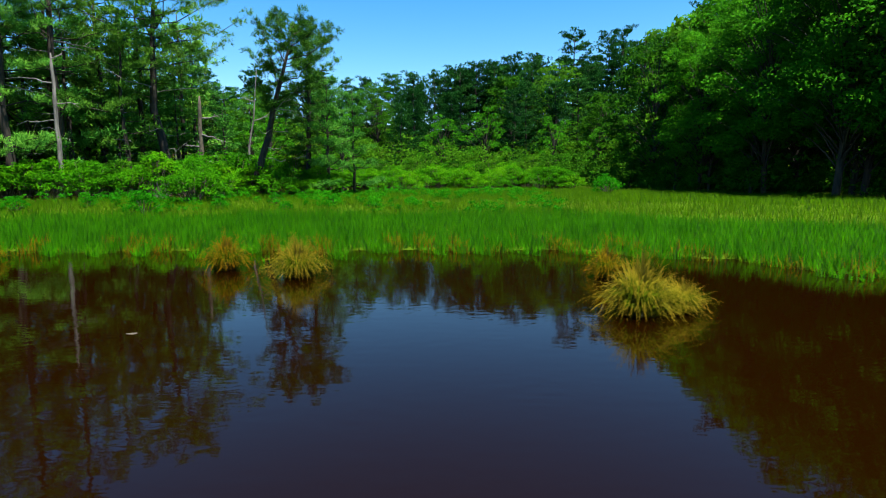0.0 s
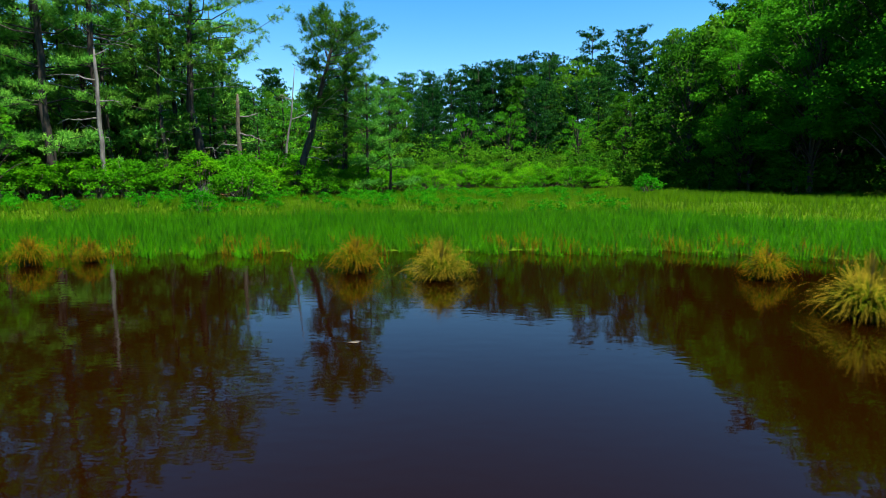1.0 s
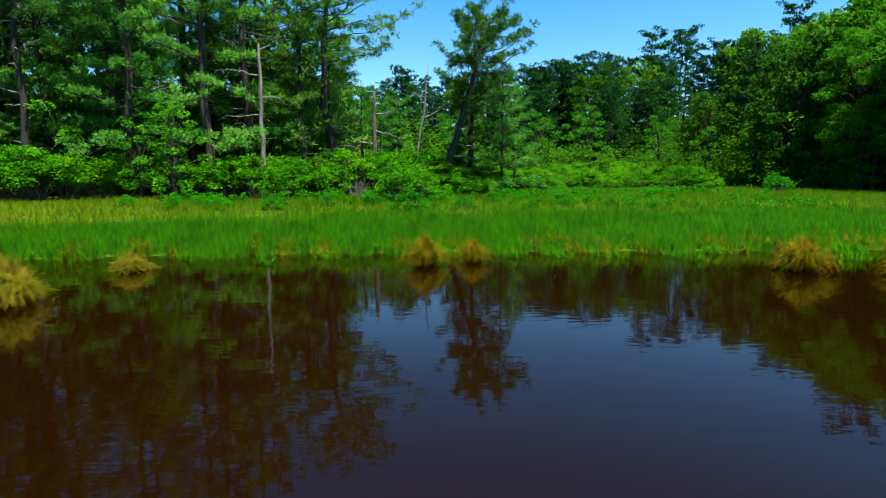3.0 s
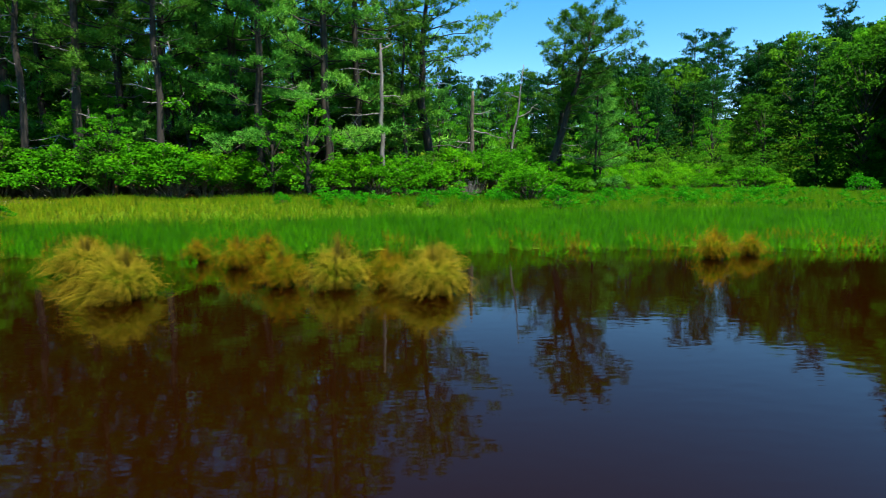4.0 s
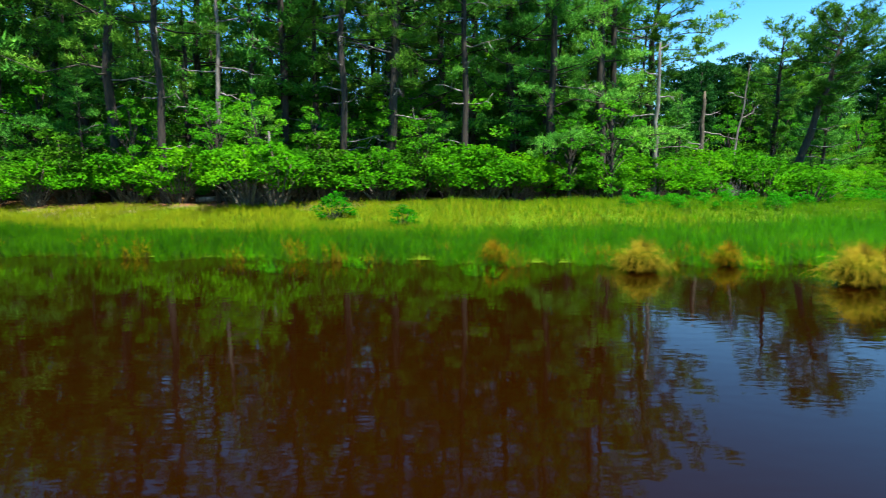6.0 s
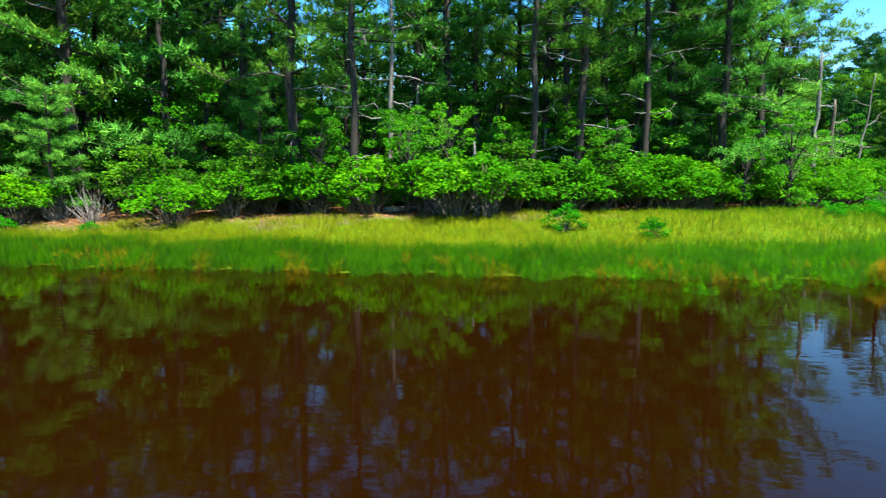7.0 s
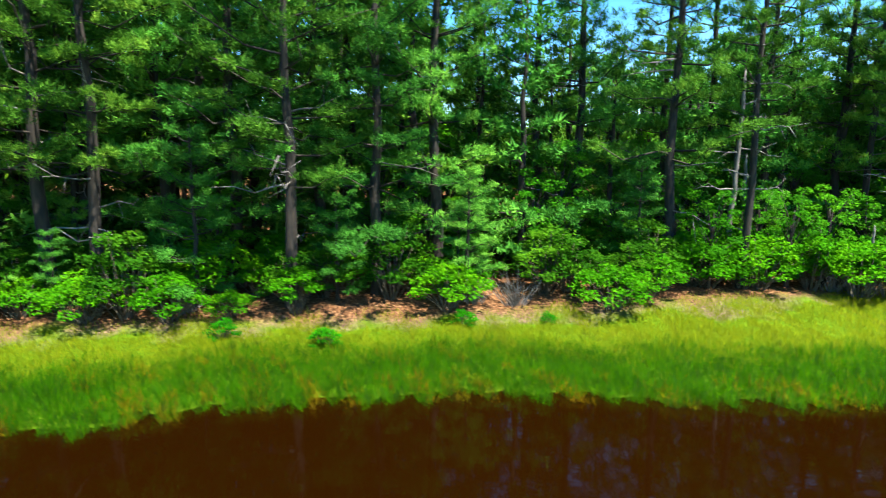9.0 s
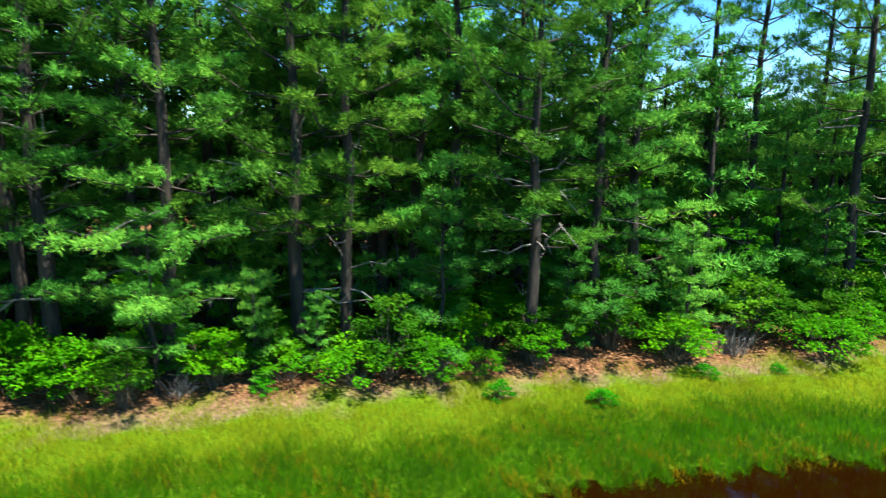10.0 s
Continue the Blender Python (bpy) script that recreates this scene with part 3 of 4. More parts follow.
grass("meadow_grass", "short pale yellow-green grass between marsh and sand", (-74, -17, 13, 24), 620000, in_meadow, (0.13, 0.30), (0.010, 0.022), M_MEADOW, 3, 0.7, (1, 0))
grass("meadow_grass", "green meadow grass reaching back to the trees", (-36, 24, 12, 46), 330000, in_meadow, (0.22, 0.40), (0.015, 0.029), M_LUSH, 4, 0.45, (0, 1))


def waterside(name, label, number, near, far, keep, tall, wide, mat, seed):
    """Blades strewn along the waterline, a given way out of it and into it."""
    r = np.random.default_rng(seed)
    x = r.uniform(-70, 9, number)
    y = np.interp(x, SHORE_X, SHORE_Y) + r.uniform(near, far, number)
    chosen = keep(x, y)
    x, y = x[chosen], y[chosen]
    k = len(x)
    v, t, up = blade_mesh(x, y, np.maximum(land(x, y), -0.1) - 0.02, r.uniform(*tall, k), r.uniform(*wide, k), r, 0.5)
    return tagged(new(name, mesh_from(name, v, t, mat, {"up": up})), label, "grass", kind="stuff")


waterside("sedge_fringe", "rusty and straw-coloured sedge scattered along the waterline", 26000, -0.5, 0.9,
          lambda x, y: np.sin(x * 2.3 + 1.7 * np.sin(x * 0.9)) * np.sin(x * 5.1 + y * 2) > 0.3, (0.15, 0.5), (0.010, 0.022), M_RUST, 5)
waterside("sedge_fringe", "rust-brown sedge blades scattered through the green bank", 26000, 0.1, 2.8,
          lambda x, y: (np.sin(x * 1.7 + 1.9 * np.sin(x * 0.8 + y)) * np.sin(x * 4.1 + y * 2.7) > 0.35) & (x < -47), (0.2, 0.46), (0.012, 0.024), M_RUST, 7)
waterside("reed_tufts", "green grass tufts standing out in the shallows", 60000, -1.7, 0.1,
          lambda x, y: (np.sin(x * 1.9 + 2 * np.sin(x * 0.7 + y)) * np.sin(x * 3.3 + y * 4.1) > 0.86) & (x > -31), (0.25, 0.5), (0.012, 0.024), M_GRASS, 6)

# ---- sedge tussocks ----
SEDGE = "straw-yellow and green sedge tussock standing in shallow water"
for x, y, size, kind, turn in (
        (2.42, 6.6, 1.15, 0, 20), (3.0, 6.75, 0.9, 1, 200), (2.75, 9.1, 1.0, 2, 90), (-2.5, 9.3, 1.1, 0, 140), (-4.0, 10.0, 1.2, 2, 10),
        (-10.35, 10.9, 1.1, 2, 70), (-9.45, 11.3, 0.85, 2, 0), (-15.4, 10.4, 0.8, 1, 0), (-19.4, 7.72, 1.14, 3, 0), (-18.8, 10.1, 1.0, 2, 120),
        (-19.75, 10.8, 0.8, 2, 40), (-16.9, 8.35, 1.05, 0, 60), (-17.65, 8.44, 1.0, 2, 160), (-15.6, 7.95, 1.08, 3, 20),
        (-20.9, 9.45, 1.05, 3, 0), (-23.6, 10.7, 0.95, 3, 15), (-26.0, 11.5, 0.85, 2, 30), (-21.9, 11.2, 0.85, 2, 250), (-18.7, 11.4, 0.9, 2, 90),
        (-16.2, 8.46, 1.0, 2, 130)):
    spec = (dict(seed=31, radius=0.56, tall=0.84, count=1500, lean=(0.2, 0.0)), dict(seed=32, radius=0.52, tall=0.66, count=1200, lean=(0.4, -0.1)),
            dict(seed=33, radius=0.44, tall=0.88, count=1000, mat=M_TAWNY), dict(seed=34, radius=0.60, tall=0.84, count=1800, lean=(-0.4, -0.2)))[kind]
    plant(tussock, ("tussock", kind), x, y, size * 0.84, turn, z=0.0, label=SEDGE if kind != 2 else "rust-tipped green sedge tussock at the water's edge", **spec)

# ---- bushes in the meadow ----
BUSH = "small bright green leafy bush in the meadow grass"
for x, y, size in ((-11.0, 20.1, 0.85), (-27.95, 16.95, 0.6), (-15.6, 20.0, 0.6), (-30.1, 18.2, 0.8), (9.6, 32.2, 1.2), (-54.7, 19.2, 0.6), (-47.6, 19.6, 0.55),
                   (-51.8, 18.5, 0.6), (-61.5, 20.2, 0.5), (-18.5, 21.0, 0.5), (-14.2, 22.0, 0.45), (-9.0, 22.1, 0.5), (-12.6, 23.0, 0.5), (-6.4, 22.4, 0.45),
                   (-7.6, 25.0, 0.5), (-4.8, 24.0, 0.45), (-3.0, 23.0, 0.4), (-10.3, 25.0, 0.5), (-1.5, 25.5, 0.4), (-44.9, 19.6, 0.4), (-20.6, 20.0, 0.45)):
    k = int(rng.integers(0, 2))
    plant(shrub, ("bush", k), x, y, size, seed=40 + k, h=1.0, radius=0.75, clumps=18, per_clump=50, leaf=0.11, mat=M_BUSH, label=BUSH, name="bush", group="meadow bushes", low=0.76)

spots = []
for _ in range(620):
    x, y = rng.uniform(-21, 5), rng.uniform(19, 34)
    if float(inland(x, y)) > 7.5 and float(wooded(x, y)) < -0.5 and float(noise.noise((x * 0.35, y * 0.35, 0))) + 0.02 * (y - 22) > 0.06:
        spots.append((x, y, rng.uniform(0.12, 0.28)))
undergrowth("meadow_forbs", "knee-high leafy green forbs in rough meadow grass", spots, M_BUSH, 305, 0.085, 9)

# ---- shrubs along the wood ----
SHRUB = "bright green broad-leaved shrub with bare stems on sandy litter"


def add_shrub(x, y, size, kind=None, squash=1.0):
    k = int(rng.choice((0, 1, 2, 3, 3))) if kind is None else kind
    spec = (dict(seed=51, h=1.7, radius=1.15, low=0.5), dict(seed=52, h=1.9, radius=1.0, clumps=22, low=0.5), dict(seed=53, h=1.5, radius=1.2, clumps=30, low=0.55), dict(seed=54, h=2.1, radius=1.05, mat=M_LEAF), dict(seed=55, h=2.2, radius=1.3, mat=M_LEAF, clumps=18, per_clump=30, leaf=0.22))[k]
    plant(shrub, ("shrub", k), x, y, size, squash=squash, label=SHRUB if k < 3 else "dark green broad-leaved shrub in the shade of pines", **spec)


for x, y, size, k in ((-58.9, 20.3, 0.95, 2), (-52.9, 20.9, 0.85, 1), (-42.5, 20.1, 1.0, 2), (-56.5, 20.3, 0.85, 0), (-40.9, 20.9, 0.95, 0), (-63.0, 20.8, 1.0, 1), (-61.5, 21.4, 0.9, 3),
                      (-67, 20.6, 1.0, 0), (-32.3, 19.9, 1.2, 1), (-33.3, 20.1, 1.15, 0), (-36.2, 21.4, 1.15, 0), (-34.2, 21.2, 1.2, 1), (-32.9, 20.9, 1.1, 0), (-31.2, 21.6, 1.15, 3), (-29.0, 21.6, 1.2, 2), (-25.2, 22.2, 1.15, 1)):
    add_shrub(x, y, size, k)
for x in np.arange(-72, -10, 0.95):
    if abs(x + 45.9) < 0.9:
        continue
    edge = float(np.interp(x, EDGE_X, EDGE_Y))
    add_shrub(x + rng.uniform(-0.4, 0.4), edge + rng.uniform(0.7, 3.0), rng.uniform(0.55, 1.2), squash=rng.uniform(0.85, 1.2))
    if x > -27 or rng.uniform() < 0.4:
        add_shrub(x + rng.uniform(-0.4, 0.4), edge + rng.uniform(0.6, 2.5) if x > -27 else edge + rng.uniform(2.8, 5.5), rng.uniform(0.9, 1.3) if x > -27 else rng.uniform(0.9, 1.3), None if x < -27 else int(rng.integers(0, 3)))
for x in np.arange(-12, 9, 0.8):
    edge = float(np.interp(x, EDGE_X, EDGE_Y))
    add_shrub(x, edge - rng.uniform(0.5, 4.5), rng.uniform(0.8, 1.15), int(rng.integers(0, 3)))
    add_shrub(x + 0.4, edge - rng.uniform(2.0, 5.0), rng.uniform(0.5, 0.8), int(rng.integers(0, 3)))
    add_shrub(x, edge + rng.uniform(0, 3), rng.uniform(1.0, 1.4))
for x, y, s in ((-45.6, 21.0, 1.2), (-47.0, 21.3, 1.0), (-63.8, 20.4, 0.8), (-33.6, 20.9, 0.9), (-56.2, 21.0, 0.9), (-13.6, 26.6, 0.9), (-10.8, 27.5, 0.8)):
    plant(dead_shrub, "dead_shrub", x, y, s, seed=60, label="bare grey twiggy brush at the wood's edge")

# ---- dead trees ----
plant(snag, "snag_a", -17.6, 25.5, turn=0, seed=70, h=6.6, girth=0.12, lean=(0.0, 0.0), label="tall bare silver-grey dead trunk with broken top",
      arms=((0.96, 10, 0.5, 0.6), (0.8, 190, 1.5, 0.25), (0.66, 20, 0.9, 0.1), (0.55, 175, 1.8, -0.05)))
plant(snag, "snag_b", -13.3, 30.5, turn=0, seed=71, h=5.4, girth=0.17, lean=(0.02, 0.0), mat=M_STEM, label="broken grey dead pine stump with drooping arms",
      arms=((0.62, -20, 1.6, -0.35), (0.5, 200, 0.9, 0.1), (0.78, 15, 1.0, 0.15), (0.35, -30, 2.2, -0.2)))
plant(snag, "snag_c", -11.2, 31.5, turn=0, seed=72, h=7.0, girth=0.09, lean=(0.12, 0.0), broken=False, label="thin leaning bare dead tree among green pines", arms=((0.6, 20, 1.2, 0.6), (0.75, 160, 0.8, 0.5)))
plant(snag, "snag_d", -29.4, 24.7, turn=0, seed=73, h=3.4, girth=0.09, label="short grey dead trunk behind the shrubs", arms=((0.8, 170, 0.6, 0.3),))
plant(snag, "snag_e", -32.6, 20.4, turn=0, seed=74, h=2.5, girth=0.07, lean=(-0.02, 0), label="short pale dead stub in the shrubs")
plant(snag, "snag_f", -35.75, 24.0, turn=0, seed=75, h=8.3, girth=0.12, lean=(0.02, 0.0), label="pale bare dead tree with crooked arms",
      arms=((0.62, 0, 2.0, -0.2), (0.60, 180, 1.6, 0.05), (0.42, 185, 2.2, 0.02), (0.5, 10, 1.0, -0.3), (0.78, 170, 1.2, 0.4), (0.83, 20, 1.2, 0.3)))
plant(snag, "snag_g", -34.6, 24.8, turn=0, seed=76, h=5.0, girth=0.12, label="grey dead trunk standing among dark pines", arms=((0.75, 200, 1.2, 0.4), (0.5, 10, 1.1, 0.2)))
plant(snag, "snag_h", -58.0, 27.5, turn=0, seed=77, h=5.5, girth=0.13, lean=(-0.02, 0), label="short reddish dead trunk in the shade", arms=((0.7, 90, 0.8, 0.2),))
plant(snag, "snag_i", -56.8, 25.5, turn=0, seed=78, h=4.5, girth=0.08, lean=(-0.1, 0), label="thin leaning grey dead trunk", arms=((0.8, 160, 0.8, 0.5),))

# ---- pines of the wood ----
KINDS = {
    "tall": dict(seed=101, whorl=5, h=15, radius=3.0, crown=0.24, limbs=46, clumps=5, spray=0.36, label="tall dark-trunked pine with high green crown"),
    "bushy": dict(seed=102, whorl=5, h=13, radius=2.9, crown=0.13, limbs=48, mat=M_WPINE, spray=0.40, flat=0.35, dead=2, label="bushy green white pine branched to the ground"),
    "thin": dict(seed=103, h=14, radius=2.2, crown=0.36, limbs=34, clumps=5, dead=14, girth=0.13, label="slender pine with bare lower limbs"),
    "pitch": dict(seed=104, h=12, radius=2.8, crown=0.28, limbs=36, flat=0.6, bend=0.05, top_heavy=0.5, label="rugged pitch pine with uneven tufted crown"),
    "spread": dict(seed=110, h=11.5, radius=3.5, crown=0.26, limbs=40, clumps=6, spray=0.38, flat=0.45, dead=8, top_heavy=0.35, label="spreading green pine with low wide boughs"),
    "young": dict(seed=105, whorl=5, h=6.5, radius=2.0, crown=0.08, limbs=34, clumps=4, girth=0.08, dead=0, mat=M_WPINE, spray=0.34, flat=0.4, label="young soft-needled pine at the wood's edge"),
    "back": dict(seed=106, whorl=5, h=11, radius=2.7, crown=0.10, limbs=36, clumps=4, per_clump=6, spray=0.50, count=7, needle=0.32, width=0.095, dead=2, flat=0.25, bare=3, mat=M_WPINE, label="dark green pine deep in the wood"),
    "back_thin": dict(seed=107, h=12, radius=2.3, crown=0.25, limbs=30, clumps=4, per_clump=6, spray=0.46, count=7, needle=0.32, width=0.095, dead=6, bare=3, label="slender dark pine deep in the wood"),
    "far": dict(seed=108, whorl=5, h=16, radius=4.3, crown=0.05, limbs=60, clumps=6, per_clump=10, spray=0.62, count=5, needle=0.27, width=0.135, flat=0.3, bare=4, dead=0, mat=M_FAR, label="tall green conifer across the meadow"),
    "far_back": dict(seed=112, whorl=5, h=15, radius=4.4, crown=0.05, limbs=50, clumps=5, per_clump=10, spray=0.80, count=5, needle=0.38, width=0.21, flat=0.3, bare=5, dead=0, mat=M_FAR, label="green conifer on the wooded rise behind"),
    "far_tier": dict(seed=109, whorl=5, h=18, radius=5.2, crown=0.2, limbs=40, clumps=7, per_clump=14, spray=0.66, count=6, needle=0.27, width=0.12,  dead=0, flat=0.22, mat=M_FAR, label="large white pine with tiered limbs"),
}


def add_pine(kind, x, y, tall, turn=None, squash=1.0):
    size = tall / KINDS[kind]["h"]
    plant(pine_tree, kind, x, y, size, turn, squash=squash, **KINDS[kind])


# the two leaning pines on the meadow's edge
plant(pine_tree, "lean_a", -15.0, 31.0, turn=0, seed=121, h=12.6, radius=4.8, crown=0.48, girth=0.26, limbs=46, clumps=9, per_clump=22, spray=0.42, count=8, width=0.034, lean=(0.0, 0.0), bend=-0.15, flat=0.45, dead=10,
      top_heavy=0.4, label="leaning pitch pine with open crown of flat sprays")
plant(pine_tree, "lean_b", -9.95, 28.5, turn=0, seed=122, h=8.7, radius=2.8, crown=0.48, girth=0.20, limbs=36, clumps=8, per_clump=18, count=8, width=0.034, lean=(0.29, 0.0), bend=0.02, flat=0.6, dead=8,
      top_heavy=0.55, sway=(0.2, 0), label="leaning pitch pine with dense tufted crown")
plant(pine_tree, "lean_c", -8.1, 33.0, turn=0, seed=123, h=9.2, radius=2.0, crown=0.24, girth=0.17, limbs=32, clumps=7, per_clump=16, count=8, width=0.034, lean=(0.04, 0.0), flat=0.6,
      top_heavy=0.6, label="upright pitch pine with narrow tufted crown")
for kind, x, y, tall in (
        ("tall", -18.9, 27.6, 15), ("young", -6.4, 31.0, 6.2), ("young", -5.4, 33.5, 6.0), ("bushy", -20.0, 25.6, 14), ("bushy", -22.4, 24.0, 13), ("bushy", -21.8, 28.0, 15), ("bushy", -23.9, 25.6, 15),
        ("thin", -26.0, 23.0, 14), ("bushy", -26.8, 25.5, 14), ("thin", -28.6, 25.0, 15), ("tall", -29.1, 26.0, 16), ("pitch", -28.8, 22.2, 12),
        ("thin", -30.0, 28.0, 15), ("thin", -30.4, 22.0, 13), ("tall", -37.4, 26.6, 15), ("thin", -36.8, 21.6, 14), ("tall", -39.2, 22.8, 16),
        ("tall", -43.4, 26.2, 16), ("thin", -45.6, 28.2, 14), ("pitch", -33.4, 25.0, 13), ("spread", -53.0, 21.4, 13.5), ("bushy", -50.2, 22.6, 14.5),
        ("young", -56.0, 21.6, 5.5), ("young", -47.2, 21.4, 4.6), ("bushy", -48.0, 24.0, 16), ("bushy", -55.2, 23.6, 16), ("spread", -60.6, 22.0, 14.5),
        ("tall", -59.05, 22.0, 16), ("bushy", -64.2, 21.4, 15), ("spread", -67.5, 21.5, 15), ("bushy", -63.9, 25.4, 17), ("tall", -66.0, 24.0, 18), ("young", -64.5, 20.6, 5.0),
        ("bushy", -68.5, 22.0, 16), ("bushy", -57.8, 24.4, 16), ("bushy", -52.4, 25.0, 16), ("bushy", -41.8, 25.4, 15), ("bushy", -34.0, 28.5, 15), ("bushy", -25.0, 31.0, 11.5), ("bushy", -22.0, 31.5, 12), ("bushy", -28.2, 33.0, 11.5), ("tall", -19.8, 32.5, 14), ("bushy", -32.0, 27.0, 10), ("bushy", -61.6, 26.5, 16), ("bushy", -70.5, 25, 16), ("young", -51.6, 21.8, 4.0), ("young", -60.0, 21.1, 2.6), ("young", -61.8, 20.9, 3.2), ("thin", -60.8, 24.4, 14), ("bushy", -72.0, 21.0, 13)):
    add_pine(kind, x, y, tall, squash=rng.uniform(1.08, 1.2) if x > -46 and tall > 11 else rng.uniform(0.97, 1.1))
for x, y, tall in ((-17.2, 29.6, 4.5), (-13.2, 33.6, 5.0), (-16.2, 34.0, 6.0), (-19.6, 31.5, 6.5), (-12.2, 35.5, 6.0), (-21.5, 33.0, 8.0), (-18.3, 36.0, 7.5), (-14.8, 38.0, 7.0)):
    add_pine("back", x, y, tall)

# the rows behind, to the far side of the wood
taken = []
for _ in range(6000):
    x, y = rng.uniform(-95, -16), rng.uniform(23, 46)
    e = float(wooded(x, y))
    if e < 4.2 or e > 19 or x > -0.44 * y or any((x - p) ** 2 + (y - q) ** 2 < 2.1 ** 2 for p, q in taken):
        continue
    taken.append((x, y))
    add_pine("back" if rng.uniform() < 0.6 else "back_thin", x, y, rng.uniform(10.5, 15.5) if x < -47 else rng.uniform(8.5, 11.5))
    if len(taken) >= 150:
        break
# undergrowth between the boles
spots = []
for _ in range(170):
    x = -17 - 63 * rng.uniform() ** 1.35
    y = float(np.interp(x, EDGE_X, EDGE_Y)) + rng.uniform(3.5, 18)
    if -48 < x < -0.5 * y - 1:
        spots.append((x, y, rng.uniform(0.7, 1.4)))
undergrowth("undergrowth", "green leafy undergrowth in the shade of pines", spots, M_LEAF, 301)
spots = [(x + rng.uniform(-0.8, 0.8), y, rng.uniform(1.6, 2.6)) for y in (47, 52, 57) for x in np.arange(-95, -0.46 * y, 2.0)]
undergrowth("undergrowth", "green thicket closing the far side of the wood", spots, M_LEAF, 303, 0.45)

# ---- trees across the meadow ----
LEAFY = {
    # edge_oak takes the brighter sapling leaves to paint sunlight onto its crown
    "edge_oak": dict(seed=205, h=12, radius=3.6, clumps=84, per_clump=230, leaf=0.17, low=0.24, mat=M_SAP_LIT, label="tall oak overhanging the shaded edge of the meadow"),
    "maple": dict(seed=201, h=10, radius=3.0, clumps=44, per_clump=84, leaf=0.30, label="leafy green broad-leaved tree beside the meadow"),
    "oak": dict(seed=202, h=11, radius=3.4, clumps=60, per_clump=90, leaf=0.28, low=0.1, label="spreading green oak with dense foliage"),
    "sapling": dict(seed=203, h=6, radius=1.9, clumps=26, per_clump=95, leaf=0.155, low=0.12, mat=M_SAP_LIT, label="small light green leafy tree"),
}


def add_leafy(kind, x, y, tall):
    plant(broadleaf_tree, kind, x, y, tall / LEAFY[kind]["h"], **LEAFY[kind])


def add_far(kind, x, y, top):
    """A tree by the height of its tip over the pond."""
    (add_pine if kind in KINDS else add_leafy)(kind, x, y, top - height(x, y))


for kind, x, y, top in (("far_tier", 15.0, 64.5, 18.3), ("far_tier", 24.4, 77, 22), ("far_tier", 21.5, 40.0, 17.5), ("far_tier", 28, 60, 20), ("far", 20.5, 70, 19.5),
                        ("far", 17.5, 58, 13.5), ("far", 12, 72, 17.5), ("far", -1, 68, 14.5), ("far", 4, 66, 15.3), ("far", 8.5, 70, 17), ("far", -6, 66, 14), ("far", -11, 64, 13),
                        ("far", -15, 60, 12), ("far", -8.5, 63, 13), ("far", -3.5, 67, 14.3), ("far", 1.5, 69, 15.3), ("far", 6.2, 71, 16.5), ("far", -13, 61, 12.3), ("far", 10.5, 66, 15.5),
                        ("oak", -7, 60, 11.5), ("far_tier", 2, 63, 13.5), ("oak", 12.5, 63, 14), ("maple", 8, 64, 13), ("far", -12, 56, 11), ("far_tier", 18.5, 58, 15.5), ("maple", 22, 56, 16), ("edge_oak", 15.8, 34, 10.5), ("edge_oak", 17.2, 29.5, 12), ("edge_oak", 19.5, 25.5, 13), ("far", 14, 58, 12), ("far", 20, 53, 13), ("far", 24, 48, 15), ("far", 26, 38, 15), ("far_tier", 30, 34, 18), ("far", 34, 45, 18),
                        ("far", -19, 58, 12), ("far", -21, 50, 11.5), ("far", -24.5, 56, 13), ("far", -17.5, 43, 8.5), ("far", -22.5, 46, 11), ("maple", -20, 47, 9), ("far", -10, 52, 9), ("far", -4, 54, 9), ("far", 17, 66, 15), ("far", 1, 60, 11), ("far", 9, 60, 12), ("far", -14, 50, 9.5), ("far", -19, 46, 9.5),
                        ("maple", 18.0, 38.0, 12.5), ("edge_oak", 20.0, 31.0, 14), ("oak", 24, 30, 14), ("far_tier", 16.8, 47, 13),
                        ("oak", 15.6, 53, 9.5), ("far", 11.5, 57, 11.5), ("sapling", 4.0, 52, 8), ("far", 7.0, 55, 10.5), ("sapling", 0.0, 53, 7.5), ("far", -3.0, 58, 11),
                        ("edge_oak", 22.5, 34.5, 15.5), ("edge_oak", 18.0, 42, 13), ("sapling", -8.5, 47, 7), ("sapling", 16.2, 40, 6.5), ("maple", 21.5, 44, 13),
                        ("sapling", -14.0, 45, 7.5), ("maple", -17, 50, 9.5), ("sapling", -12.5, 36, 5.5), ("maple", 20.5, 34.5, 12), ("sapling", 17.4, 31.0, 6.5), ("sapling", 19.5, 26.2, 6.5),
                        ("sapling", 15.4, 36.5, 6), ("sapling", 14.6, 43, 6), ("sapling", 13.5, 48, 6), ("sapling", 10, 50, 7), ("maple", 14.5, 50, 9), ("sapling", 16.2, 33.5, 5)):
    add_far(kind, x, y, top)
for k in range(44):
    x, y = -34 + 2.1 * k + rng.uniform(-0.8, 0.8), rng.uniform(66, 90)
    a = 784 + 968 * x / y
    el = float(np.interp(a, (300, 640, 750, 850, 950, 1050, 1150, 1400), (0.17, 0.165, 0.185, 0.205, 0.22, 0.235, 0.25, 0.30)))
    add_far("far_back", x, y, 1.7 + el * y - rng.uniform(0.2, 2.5))

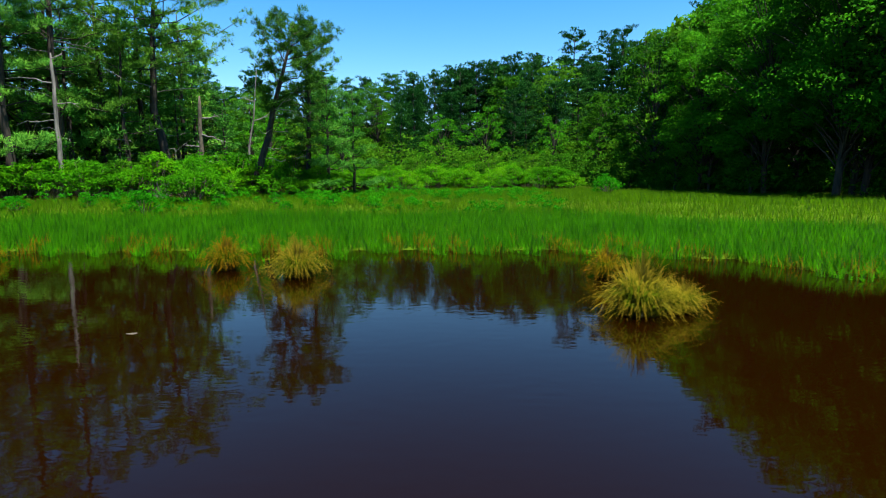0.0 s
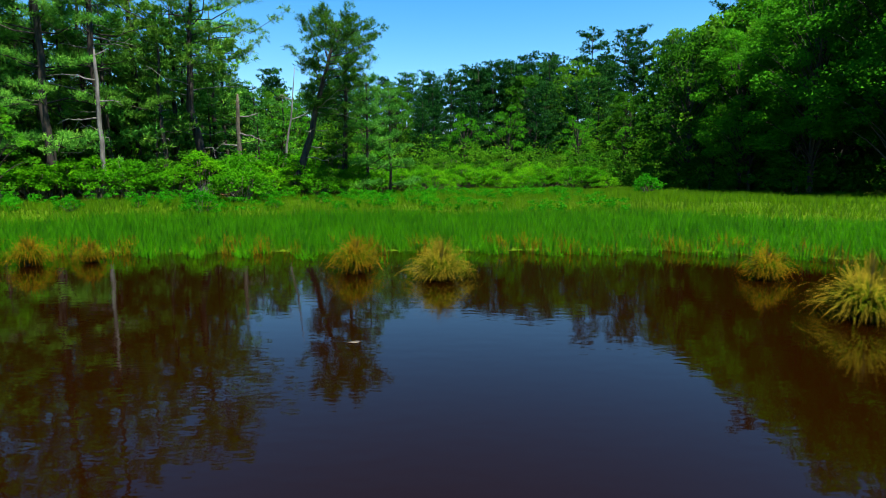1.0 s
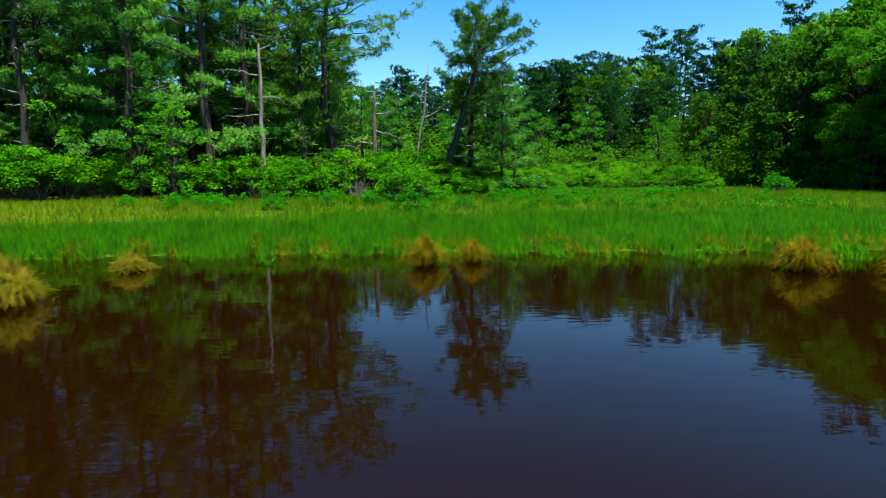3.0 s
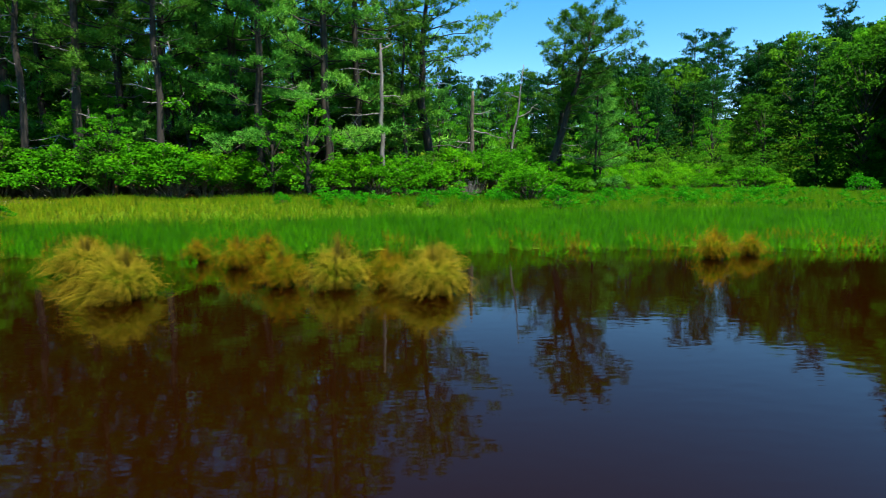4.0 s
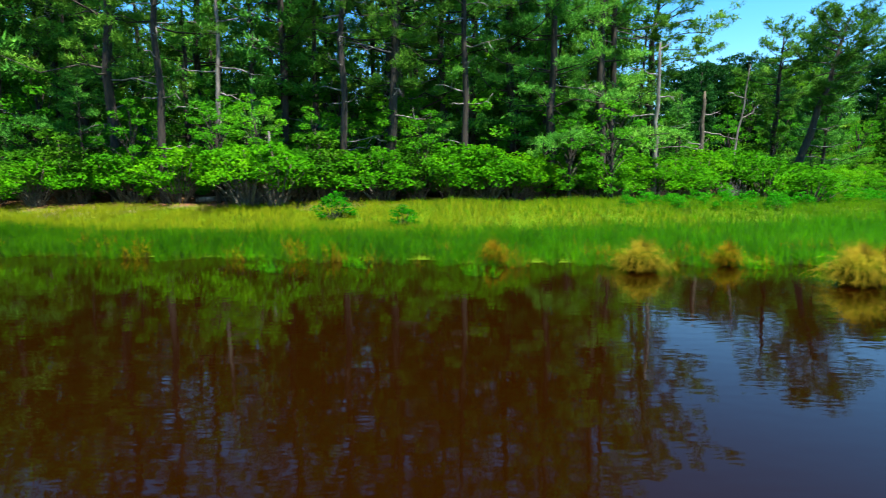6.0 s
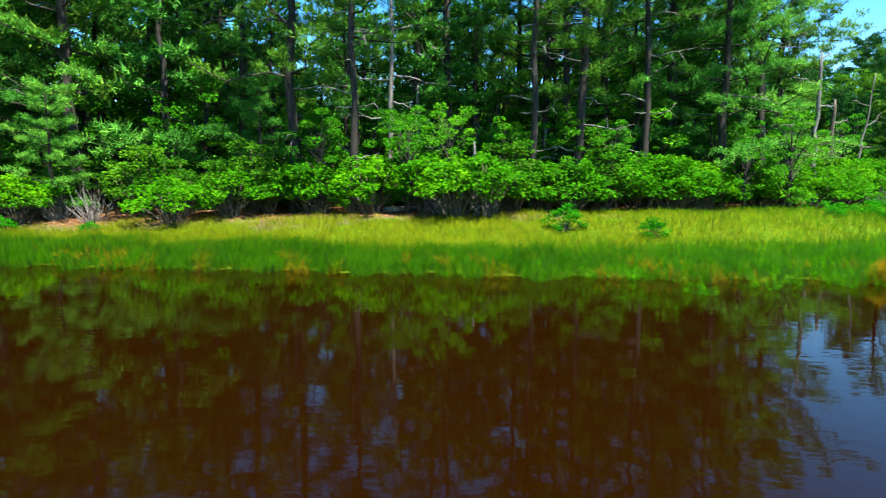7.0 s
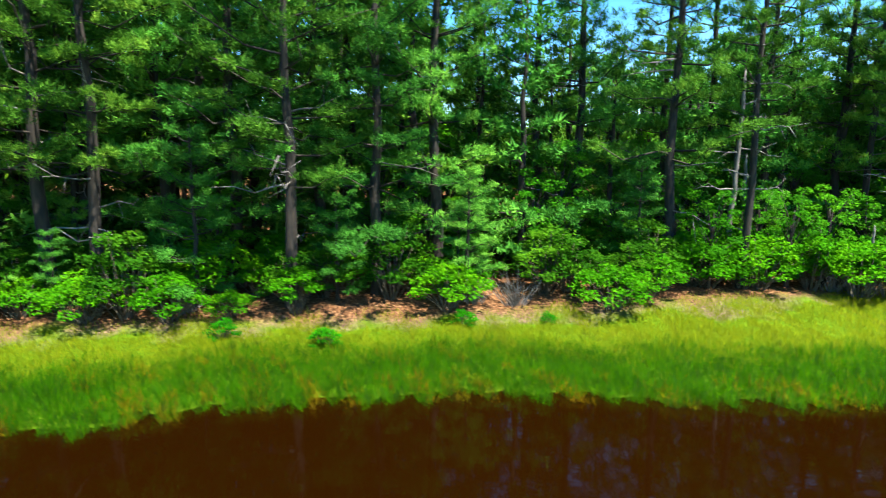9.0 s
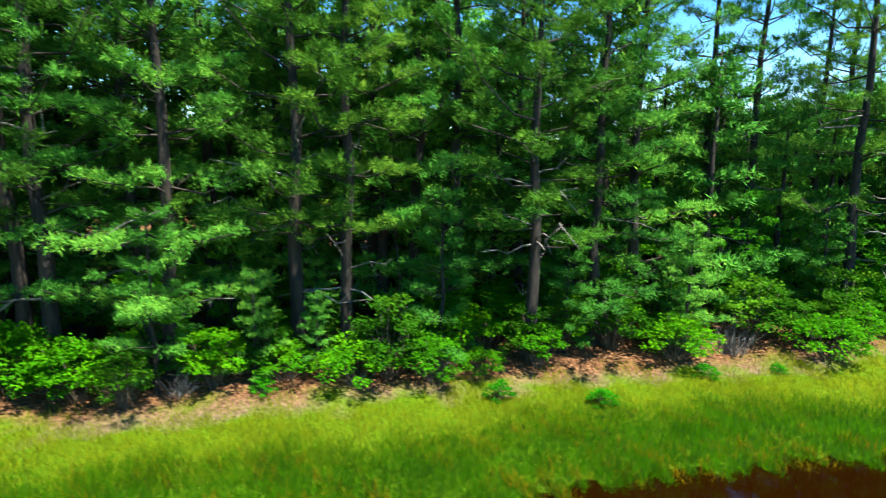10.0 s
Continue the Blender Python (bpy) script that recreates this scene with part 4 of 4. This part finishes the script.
spots = []
for x in np.arange(7, 36, 0.9):
    edge = float(np.interp(x, EDGE_X, EDGE_Y))
    for near, far in ((0.5, 3), (3, 7), (6, 12)):
        spots.append((x + rng.uniform(-0.6, 0.6), edge + rng.uniform(near, far), rng.uniform(0.8, 1.6)))
for _ in range(24):
    x, y = rng.uniform(24, 60), rng.uniform(10, 60)
    if float(wooded(x, y)) > 16 and x < 0.95 * y:
        add_far("far_back", x, y, rng.uniform(15, 19))
# the first six, mostly out of view, are added to shade wood and meadow
for kind, x, y, top in (("oak", 21.8, 19.0, 12), ("oak", 24.5, 16.5, 12), ("maple", 24, 20.5, 13), ("oak", 27.5, 18, 13), ("oak", 21.0, 22.5, 13), ("oak", 29.5, 14, 10.5), ("oak", 14.8, 38.5, 11), ("edge_oak", 18.0, 25.2, 14), ("edge_oak", 18.8, 36.5, 13.5), ("oak", 18.6, 41.0, 13), ("maple", 20.2, 48, 13), ("oak", 24.5, 35, 15), ("oak", 22.5, 37.5, 14)):
    add_far(kind, x, y, top)
undergrowth("undergrowth", "dark green undergrowth at the foot of leafy trees", spots, M_LEAF, 302)
for k, x in enumerate(np.arange(-66, -12, 2.2)):
    add_far("far_back", x, 59 + 5 * (k % 3), rng.uniform(15.0, 18.0) if x < -52 else rng.uniform(11, 13.5))

for k, x in enumerate(np.arange(-69, -19, 1.25)):
    if x < -48 and k % 5:
        continue
    edge = float(np.interp(x, EDGE_X, EDGE_Y))
    add_leafy("sapling", x + rng.uniform(-0.5, 0.5), edge + rng.uniform(3.2, 9.0), rng.uniform(3.6, 6.5))
for k, x in enumerate(np.arange(-70, -21, 2.3)):
    edge = float(np.interp(x, EDGE_X, EDGE_Y))
    if x < -48 and k % 2:
        continue
    if k % 3 == 1:
        add_pine("young", x + rng.uniform(-0.8, 0.8), edge + rng.uniform(1.8, 4.0), rng.uniform(3.0, 5.0))
    else:
        add_leafy("sapling", x + rng.uniform(-0.8, 0.8), edge + rng.uniform(1.8, 4.0), rng.uniform(2.8, 4.6))
for x, y, tall in ((-20.3, 22.9, 3.8), (-21.8, 23.3, 3.4), (-27.5, 22.2, 3.3), (-28.8, 22.6, 3.6), (-34.9, 21.6, 3.7), (-33.4, 21.5, 3.8), (-28.2, 23.4, 4.2), (-38.0, 21.8, 3.6), (-31.4, 22.0, 3.3)):
    add_leafy("sapling", x, y, tall)
spots = [(x + rng.uniform(-0.5, 0.5), y + rng.uniform(-1, 1), rng.uniform(1.5, 2.4)) for y, far in ((50, 12), (55, 16), (62, 24)) for x in np.arange(-0.4 * y, far, 1.7)]
spots += [(x + rng.uniform(-0.5, 0.5), float(np.interp(x, EDGE_X, EDGE_Y)) + back + rng.uniform(-1, 1), rng.uniform(1.6, 2.6)) for back in (11, 15, 20) for x in np.arange(13, 50, 1.5)]
undergrowth("undergrowth", "dense leafy thicket across the meadow", spots, M_LEAF, 304, 0.25, 34)

# ---- small things ----
pad = thing("floating_leaf", "pale yellowed leaf floating on dark water", "leaf")
a = np.linspace(0, 2 * np.pi, 15, endpoint=False)
v = np.concatenate([[(0, 0, 0.016)], np.stack([0.12 * np.cos(a) * (1 + 0.1 * np.sin(3 * a)), 0.075 * np.sin(a), 0.012 + 0.004 * np.sin(2 * a)], 1)])
part("blade", (v * 0.48, np.array([(0, k, k % 15 + 1) for k in range(1, 16)])), M_STEM, pad)
pad.matrix_basis = pose(-3.38, 5.77, 0, 0, 0, 15)
for x, y, turn, ln in ((-59.2, 25.4, 8, 2.6), (-34.9, 22.2, 20, 2.0)):
    log = thing("fallen_log", "pale weathered fallen trunk lying on the litter", "log")
    s = np.linspace(-0.5, 0.5, 7)
    part("trunk", tube(np.stack([s * ln, 0.05 * np.sin(s * 5), 0.1 + 0.02 * np.cos(s * 7)], 1), np.linspace(0.11, 0.07, 7), 8), M_GREY, log, smooth=True)
    log.matrix_basis = pose(x, y, height(x, y), 0, 0, turn)
